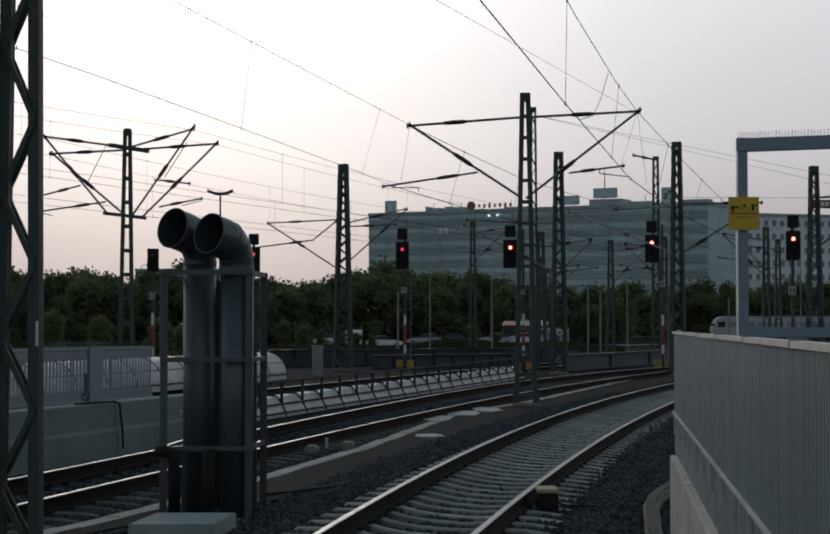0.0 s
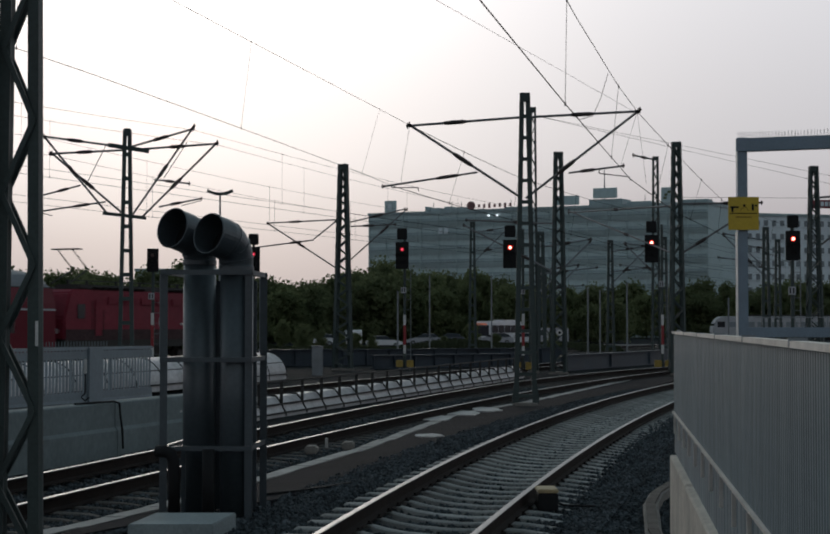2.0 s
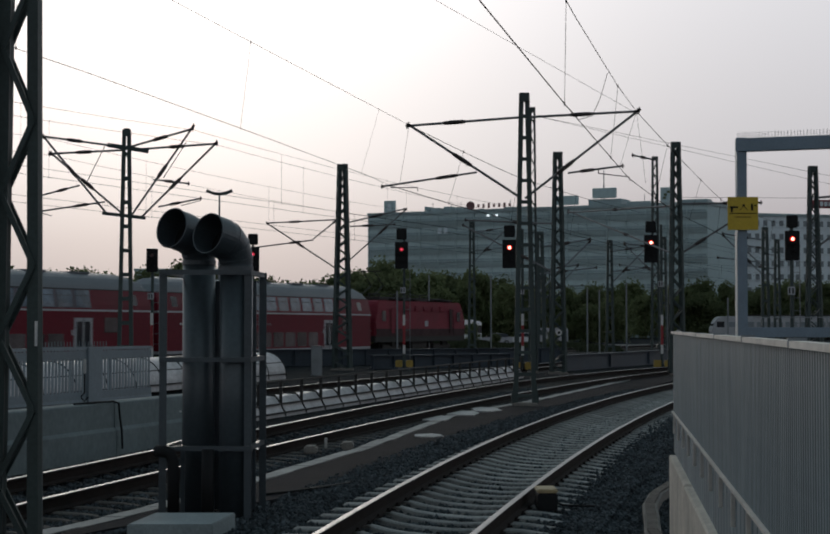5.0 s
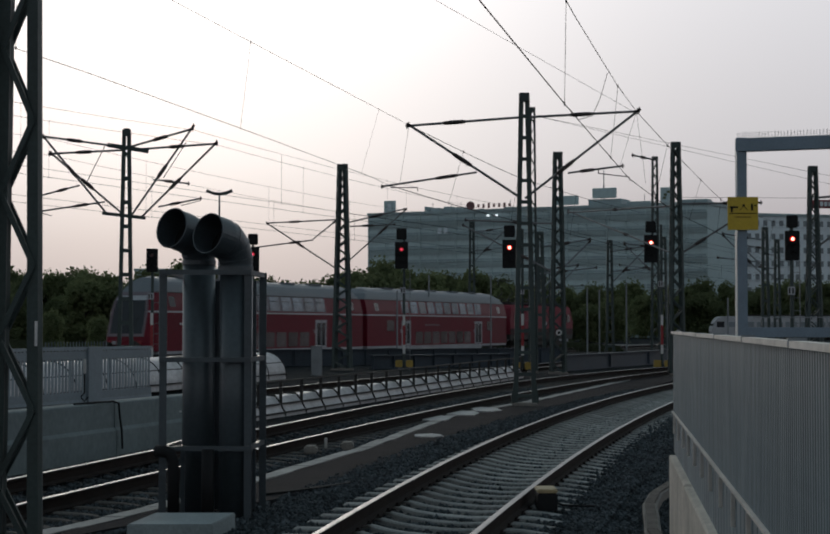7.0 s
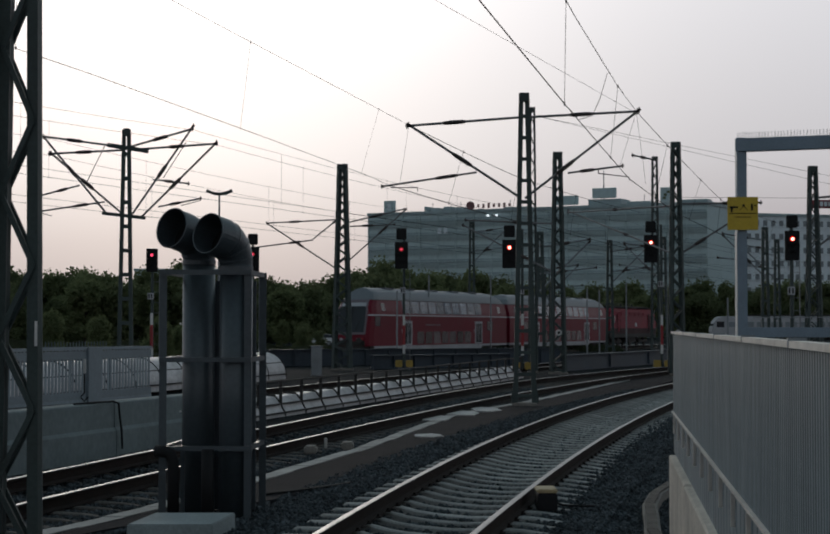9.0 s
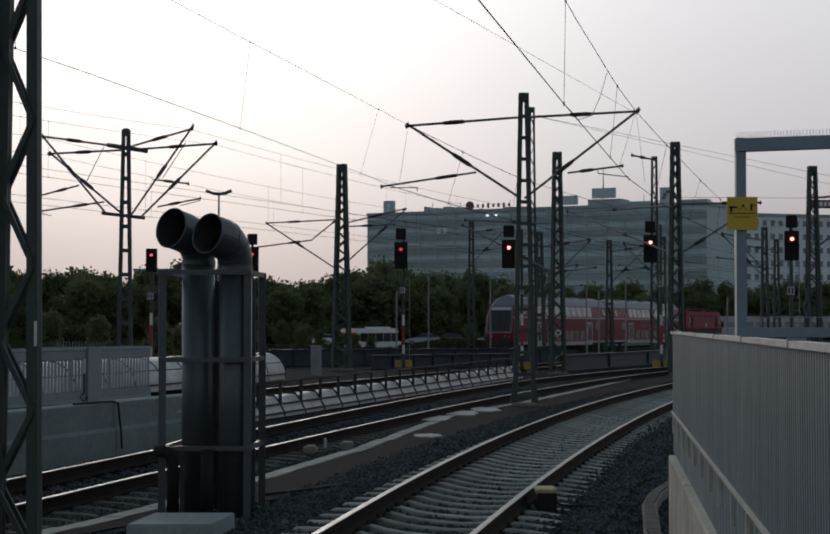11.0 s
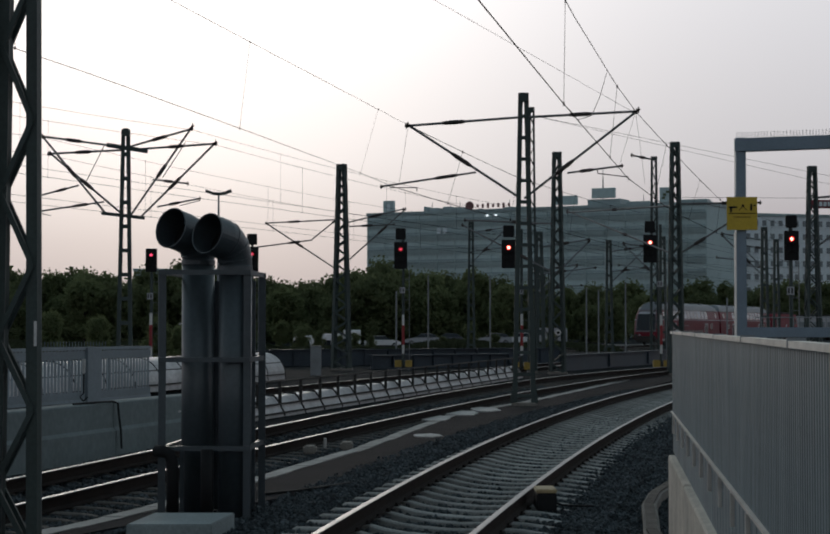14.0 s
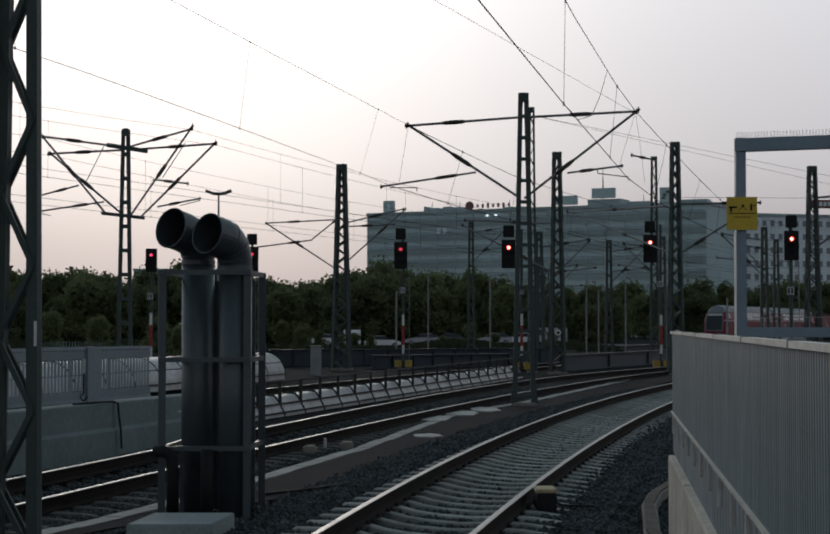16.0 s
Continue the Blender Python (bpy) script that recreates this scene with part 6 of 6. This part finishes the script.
def coach(name, label, length, control):
    """Double-deck coach, front of travel at +x; a control car has its slanted cab at -x."""
    c = thing(name, label, "train coach", "train")
    h = length / 2 - 0.35
    full = 4.6

    def nose(z):
        """The slanted cab front: lower part stands out, the top lies back."""
        if z < 1.0:
            return -h - 0.1 + 0.12 * (1.0 - z)
        return -h - 0.1 + max(0.0, z - 1.05) * 0.30 + max(0.0, z - 3.3) * 0.75
    if control:
        start = [(nose, 4.55, 0.80), (lambda z: nose(z) + 0.22, full, 0.93), (lambda z: nose(z) + 0.75, full, 1.0), (-h + 3.4, full, 1.0)]
    else:
        start = [(-h, 3.75, 1.0), (-h + 0.5, 4.15, 1.0), (-h + 1.2, 4.5, 1.0), (-h + 1.7, full, 1.0)]
    end = [(h - 1.7, full, 1.0), (h - 1.2, 4.5, 1.0), (h - 0.5, 4.15, 1.0), (h, 3.75, 1.0)]
    st = start + end
    lo = [(a, b, k) for a, b, k in st]
    bm = B()
    shell(bm, lo, [0.62, 0.8, 1.5, 2.2, 2.66])
    part("lower_body", bm, M["train"], c, "red lower deck side")
    bm = B()
    shell(bm, lo, [2.75, 3.0, 3.3, 3.55, 3.75])
    part("upper_body", bm, M["train"], c, "red upper deck side")
    bm = B()
    shell(bm, lo, [2.66, 2.75])
    part("waist_stripe", bm, M["tsill"], c, "pale stripe between the decks")
    bm = B()
    shell(bm, lo, [3.75, 3.95, 4.15, 4.3, 4.42, 4.52, 4.6])
    part("roof", bm, M["troof"], c, "grey curved roof")
    # sill: deep between the bogies, shallow over them
    bm = B()
    mid = h - 5.4
    shell(bm, [(-mid, 9, 1.0), (mid, 9, 1.0)], [0.28, 0.45, 0.62], True)
    part("sill", bm, M["tsill"], c, "light grey sill between the bogies")
    for x0, x1 in ((-h + (0.9 if control else 0.02), -mid), (mid, h - 0.02)):
        bm = B()
        shell(bm, [(x0, 9, 1.0), (x1, 9, 1.0)], [0.46, 0.62], True)
        part("sill_end", bm, M["tsill"], c)
    bogie(c, -h + 3.3)
    bogie(c, h - 3.3)
    bm = B()
    box(bm, (0, 0, 0.5), (h * 1.9, 2.2, 0.3))
    part("underframe", bm, M["under"], c)
    bm = B()
    for s in (-1, 1):
        rod(bm, (h - 0.1, s * 0.88, 1.05), (h + 0.42, s * 0.88, 1.05), 0.1, seg=10)
        rod(bm, (h + 0.38, s * 0.88, 1.05), (h + 0.44, s * 0.88, 1.05), 0.2, seg=12)
    box(bm, (h + 0.12, 0, 2.1), (0.3, 1.1, 2.6))
    part("gangway", bm, M["dark"], c, "dark gangway and buffers")
    if control:
        for s in (-1, 1):
            bm = B()
            side_panel(bm, -h + 5.6, h - 5.4, 2.82, 3.72, s, off=0.004)
            part("window_band", bm, M["band"], c, "dark blue-grey band round the upper windows")
    # doors six metres from the ends; a control car's cab end has a longer blank side
    door_x = (-h + 6.3, h - 6.1)
    for s in (-1, 1):
        first, last = door_x[0] - 0.8, door_x[1] + 0.8
        n = 10
        pitch = (last - first) / n
        for i in range(n):
            x0 = first + pitch * i
            # upper panes: sky brightness is painted into the glass colour
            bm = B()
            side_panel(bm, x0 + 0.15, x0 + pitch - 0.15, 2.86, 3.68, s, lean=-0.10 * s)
            w = part("upper_window", bm, M["glasslit"], c, "" if i else "upper deck window with the bright sky put into its colour")
            bm = B()
            side_panel(bm, x0 + 0.14, x0 + pitch - 0.20, 3.40, 3.43, s, off=0.016)
            part("sash_bar", bm, M["under"], w)
        for x in (-h + (2.1 if control else 1.3), h - 1.9):
            bm = B()
            side_panel(bm, x, x + 0.62, 2.98, 3.52, s)
            part("end_window", bm, M["glass"], c)
        lo0, lo1 = door_x[0] + 1.5, door_x[1] - 1.5
        for i in range(7):
            x0 = lo0 + (lo1 - lo0) * i / 7
            bm = B()
            side_panel(bm, x0 + 0.12, x0 + (lo1 - lo0) / 7 - 0.12, 0.72, 1.58, s)
            part("lower_window", bm, M["glassdull"], c)
        for x in (h - 4.3,) if control else (h - 4.3, -h + 3.1):
            bm = B()
            side_panel(bm, x, x + 1.15, 1.66, 2.36, s)
            w = part("mid_window", bm, M["glassdull"], c)
            bm = B()
            side_panel(bm, x - 0.04, x + 1.19, 1.62, 1.66, s, off=0.016)
            part("window_frame", bm, M["under"], w)
        for x in door_x:
            bm = B()
            side_panel(bm, x - 0.76, x + 0.76, 0.36, 2.34, s, off=0.014)
            d = part("door", bm, M["tsill"], c, "pale grey double door")
            for dx in (-0.56, 0.10):
                bm = B()
                side_panel(bm, x + dx, x + dx + 0.46, 0.75, 2.16, s, off=0.022)
                part("door_window", bm, M["glass"], d)
            bm = B()
            side_panel(bm, x - 0.02, x + 0.02, 0.36, 2.34, s, off=0.024)
            part("door_gap", bm, M["under"], d)
            bm = B()
            side_panel(bm, x - 0.95, x - 0.82, 1.5, 1.75, s, off=0.016)
            part("door_button", bm, M["tsill"], c)
        bm = B()
        for k in range(9):
            side_panel(bm, -3.4 + k * 0.3, -3.2 + k * 0.3, 2.0, 2.12, s, off=0.008)
        part("side_bars", bm, M["mask"], c)
        bm = B()
        side_panel(bm, -h + (1.0 if control else 0.05), h - 0.05, 3.72, 3.76, s, off=0.02)
        part("rain_gutter", bm, M["under"], c)
    bm = B()
    for x in (-7.6, -4.0, 0.2, 4.4, 8.0):
        box(bm, (x, 0, 4.58), (1.5, 0.9, 0.10), bevel=0.03)
    part("roof_vents", bm, M["troof"], c)
    if control:
        def plate(name, zs, inner, outer, mt, off, label="", sides=(-1, 1)):
            """A plate on the cab front between two half-width functions, mirrored."""
            ob = None
            for s in sides:
                bm = B()
                front, back = [], []
                for z in zs:
                    a, b = s * inner(z), s * outer(z)
                    front.append([bm.verts.new((nose(z) - off, y, z)) for y in (a, b)])
                    back.append([bm.verts.new((nose(z) + 0.03, y, z)) for y in (a, b)])
                for k in range(len(zs) - 1):
                    bm.faces.new((front[k][0], front[k][1], front[k + 1][1], front[k + 1][0]))
                    bm.faces.new((back[k][0], back[k + 1][0], back[k + 1][1], back[k][1]))
                    for e in (0, 1):
                        bm.faces.new((front[k][e], front[k + 1][e], back[k + 1][e], back[k][e]))
                for k in (0, -1):
                    bm.faces.new((front[k][0], back[k][0], back[k][1], front[k][1]))
                ob = part(name, bm, mt, c, label)
            return ob
        wide = lambda z: half_width(z) * 0.80
        glassw = lambda z: half_width(z) * 0.80 - 0.13
        tall = [1.55, 2.0, 2.5, 3.0, 3.3]
        plate("cab_mask_side", [1.4] + tall + [3.75], glassw, wide, M["mask"], 0.035, "lilac-grey cab surround")
        plate("cab_mask_sill", [1.4, 1.55], lambda z: 0.0, glassw, M["mask"], 0.033)
        plate("cab_mask_brow", [3.55, 3.75], lambda z: 0.0, glassw, M["mask"], 0.033)
        plate("windscreen", tall, lambda z: 0.03, glassw, M["glass"], 0.015, "slanted dark windscreen pane")
        plate("centre_pillar", tall, lambda z: -0.03, lambda z: 0.03, M["dark"], 0.022, sides=(1,))
        plate("display", [3.3, 3.42, 3.55], lambda z: 0.0, glassw, M["tsill"], 0.02, "pale destination display band")
        plate("bumper", [0.66, 0.95], lambda z: 0.0, wide, M["under"], 0.08, "dark front bumper")
        for s in (-1, 1):
            bm = B()
            side_panel(bm, -h + 0.95, -h + 1.75, 1.95, 2.62, s, off=0.012)
            part("cab_window", bm, M["glass"], c)
            for y in (0.62, 0.92):
                bm = B()
                rod(bm, (nose(1.08) - 0.05, s * y, 1.08), (nose(1.08) + 0.05, s * y, 1.08), 0.10, seg=14)
                part("tail_light" if y > 0.8 else "headlight", bm, M["redpaint" if y > 0.8 else "tsill"], c)
            bm = B()
            bar(bm, (nose(1.7) - 0.05, s * 0.35, 1.62), (nose(2.5) - 0.04, s * 0.62, 2.45), 0.03)
            part("wiper", bm, M["dark"], c)
            bm = B()
            rod(bm, (-h - 0.5, s * 0.88, 1.0), (-h + 0.1, s * 0.88, 1.0), 0.1, seg=10)
            rod(bm, (-h - 0.52, s * 0.88, 1.0), (-h - 0.46, s * 0.88, 1.0), 0.2, seg=14)
            part("buffer", bm, M["under"], c)
        bm = B()
        box(bm, (-h + 0.35, 0, 0.52), (0.9, 2.2, 0.45), bevel=0.1)
        part("front_skirt", bm, M["under"], c, "dark front skirt")
    return c


def locomotive():
    """Boxy four-axle electric locomotive, front of travel at +x."""
    c = thing("locomotive", "red boxy electric locomotive with dark roof equipment", "locomotive", "train")
    h, W = 7.95, 1.48
    bm = B()
    side = [(-h, 1.25), (-h, 2.35), (-h + 0.55, 3.55), (-h + 0.85, 3.72), (h - 0.85, 3.72), (h - 0.55, 3.55), (h, 2.35), (h, 1.25)]
    l = [bm.verts.new((a, -W + (0.10 if b > 3.4 else 0), b)) for a, b in side]
    r = [bm.verts.new((a, W - (0.10 if b > 3.4 else 0), b)) for a, b in side]
    bm.faces.new(l)
    bm.faces.new(r[::-1])
    for i in range(len(side)):
        j = (i + 1) % len(side)
        bm.faces.new((l[i], l[j], r[j], r[i]))
    bmesh.ops.bevel(bm, geom=bm.edges[:], offset=0.08, segments=2, affect="EDGES")
    part("body", bm, M["loco"], c, "faded red body")
    bm = B()
    box(bm, (0, 0, 1.08), (2 * h - 0.1, 2 * W - 0.06, 0.42), bevel=0.03)
    part("frame_skirt", bm, M["under"], c, "dark grey frame")
    for s in (-1, 1):
        for i in range(6):
            bm = B()
            box(bm, (-3.7 + i * 1.48, s * (W - 0.01), 3.2), (1.2, 0.03, 0.36))
            part("vent_grille", bm, M["loco"], c)
        for x in (-6.6, 6.6):
            bm = B()
            box(bm, (x, s * (W + 0.004), 2.65), (0.62, 0.02, 0.7))
            part("cab_side_window", bm, M["glass"], c)
            bm = B()
            box(bm, (x * 0.86, s * (W + 0.004), 2.2), (0.03, 0.02, 1.9))
            part("door_seam", bm, M["under"], c)
        bm = B()
        box(bm, (0.6, s * (W + 0.006), 2.15), (0.55, 0.012, 0.4))
        part("emblem", bm, M["tsill"], c, "small pale rectangular emblem")
        bm = B()
        box(bm, (4.9, s * (W + 0.006), 1.9), (0.12, 0.012, 0.5))
        part("side_bars", bm, M["tsill"], c)
    for e in (-1, 1):
        for s in (-1, 1):
            bm = B()
            q = pose(e * (h - 0.32), s * 0.7, 2.95, 0, -e * 24.6, 0)
            box(bm, (0, 0, 0), (0.05, 1.1, 0.75), q)
            part("windscreen", bm, M["glass"], c)
            bm = B()
            rod(bm, (e * (h - 0.02), s * 1.0, 1.7), (e * (h + 0.05), s * 1.0, 1.7), 0.13, seg=12)
            part("headlight", bm, M["white"], c)
            bm = B()
            rod(bm, (e * h, s * 0.88, 1.05), (e * (h + 0.36), s * 0.88, 1.05), 0.1, seg=10)
            rod(bm, (e * (h + 0.32), s * 0.88, 1.05), (e * (h + 0.37), s * 0.88, 1.05), 0.22, seg=12)
            part("buffer", bm, M["under"], c)
    bm = B()
    box(bm, (0, 0, 1.52), (2 * h - 0.16, 2 * W + 0.012, 0.52), bevel=0.003)
    part("grime_band", bm, M["grime"], c, "grey brake-dust band along the lower side")
    for s in (-1, 1):
        for x0, x1 in ((-5.6, -0.9), (1.4, 5.4)):
            bm = B()
            q = pose((x0 + x1) / 2, s * (W - 0.20), 3.72, -s * 52, 0, 0)
            box(bm, (0, 0, 0), (x1 - x0, 0.04, 0.5), q)
            g = part("roof_louvre", bm, M["under"], c, "dark sloping roof louvre")
            for k in range(int((x1 - x0) / 0.6)):
                bm = B()
                box(bm, (x0 - (x0 + x1) / 2 + 0.3 + 0.6 * k, -s * 0.0, 0), (0.04, 0.07, 0.5), q)
                part("louvre_rib", bm, M["dark"], g)
        for x in (-5.15, 5.15):
            bm = B()
            box(bm, (x, s * (W + 0.008), 2.35), (0.55, 0.02, 1.75))
            part("side_door", bm, M["grime"] if x > 0 else M["loco"], c, "dusty side door")
            for dx in (-0.36, 0.36):
                bm = B()
                rod(bm, (x + dx, s * (W + 0.05), 1.45), (x + dx, s * (W + 0.05), 2.75), 0.018, seg=6)
                part("grab_rail", bm, M["grime"], c)
    bm = B()
    box(bm, (0, 0, 3.86), (11.5, 1.5, 0.26), bevel=0.06)
    part("roof_hood", bm, M["under"], c, "dark roof hood")
    bm = B()
    for x in (-5.2, -3.6, -1.0, 1.2, 3.4, 5.0):
        rod(bm, (x, 0.3, 3.9), (x, 0.3, 4.25), 0.07, seg=8)
    bar(bm, (-5.4, 0.3, 4.22), (5.2, 0.3, 4.22), 0.05)
    part("roof_gear", bm, M["under"], c)
    bm = B()
    for s in (-0.55, 0.55):
        bar(bm, (-6.3, s, 4.0), (-4.6, s * 0.8, 4.75), 0.05)
        bar(bm, (-4.6, s * 0.8, 4.75), (-5.9, s * 0.8, 5.7), 0.04)
    bar(bm, (-5.9, -0.8, 5.72), (-5.9, 0.8, 5.72), 0.06)
    bar(bm, (-5.6, -0.8, 5.72), (-5.6, 0.8, 5.72), 0.06)
    part("pantograph", bm, M["under"], c, "raised pantograph")
    for x in (-4.4, 4.4):
        bogie(c, x)
    bm = B()
    box(bm, (0, 0, 0.7), (2.6, 2.4, 0.6), bevel=0.04)
    part("transformer_box", bm, M["under"], c)
    return c


LOCO = locomotive()
COACH = coach("double_deck_coach", "red double-deck coach with grey roof behind the locomotive", 26.7, False)
CONTROL = coach("control_car", "red double-deck control car with slanted grey-white cab", 26.5, True)


def build_railcar():
    """A pale railcar standing far off behind the platform."""
    c = thing("standing_railcar", "pale grey railcar standing far behind the platform", "railcar", at=pose(64.5, 286, -0.2, rz=3))
    side = [(-13.2, 0.5), (-13.4, 1.8), (-12.8, 3.4), (-12.2, 3.95), (-11.6, 4.1), (13, 4.1), (13, 0.5)]
    bm = B()
    l = [bm.verts.new((a, -1.4, b)) for a, b in side]
    r = [bm.verts.new((a, 1.4, b)) for a, b in side]
    bm.faces.new(l)
    bm.faces.new(r[::-1])
    for i in range(len(side)):
        j = (i + 1) % len(side)
        bm.faces.new((l[i], l[j], r[j], r[i]))
    bmesh.ops.bevel(bm, geom=bm.edges[:], offset=0.2, segments=3, affect="EDGES")
    part("body", bm, M["tsill"], c)
    for i in range(9):
        bm = B()
        box(bm, (-9.6 + i * 2.5, -1.41, 2.7), (2.0, 0.05, 0.85), bevel=0.01)
        part("window", bm, M["pane"], c)
    bm = B()
    box(bm, (-11.9, -1.41, 2.7), (1.3, 0.05, 1.0), bevel=0.01)
    part("cab_window", bm, M["glass"], c)
    bm = B()
    box(bm, (-13.0, 0, 2.3), (0.3, 2.2, 1.0), pose(0, 0, 0))
    part("windscreen", bm, M["glass"], c)
    bm = B()
    box(bm, (2, 0, 4.22), (18, 1.8, 0.3), bevel=0.08)
    part("roof_unit", bm, M["under"], c)
    bm = B()
    for x in (-9, 9):
        box(bm, (x, 0, 0.4), (3.2, 2.2, 0.8))
    part("bogies", bm, M["under"], c)


build_railcar()


# ---- movement ----
def motions():
    def s_of(t):
        u = t - 7.0
        return 5.92 + 13.10 * u + 0.1602 * u * u - 0.0073 * u ** 3

    def rows_for(offset):
        rows = []
        for i in range(33):
            t = i * 0.5
            x, y, a = train_path(s_of(t) + offset)
            rows.append((t, Matrix.Translation((x, y, TZ)) @ Matrix.Rotation(math.pi / 2 - a, 4, "Z")))
        return rows
    walk(CONTROL, rows_for(13.25))
    walk(COACH, rows_for(39.85))
    walk(LOCO, rows_for(61.4))
    bus = []
    for t in range(17):
        x = 14.5 - 1.94 * t + 0.0155 * t * t
        y = 216.0 - 2.6 * t
        bus.append((t, Matrix.Translation((x, y, dip(x, y) + 0.03)) @ Matrix.Rotation(radians(236), 4, "Z")))
    walk(BUS, bus)
    zc = 5.66 - 0.52 * 2.05 - 0.08 + 0.52 * 2.05 * 0.72
    hid, out = Matrix.Translation((-11.91, 74.97, zc)), Matrix.Translation((-11.91, 74.91, zc))
    walk(SIGNAL_LAMP, [(0, hid), (7.2, hid), (7.5, out), (16, out)])


motions()
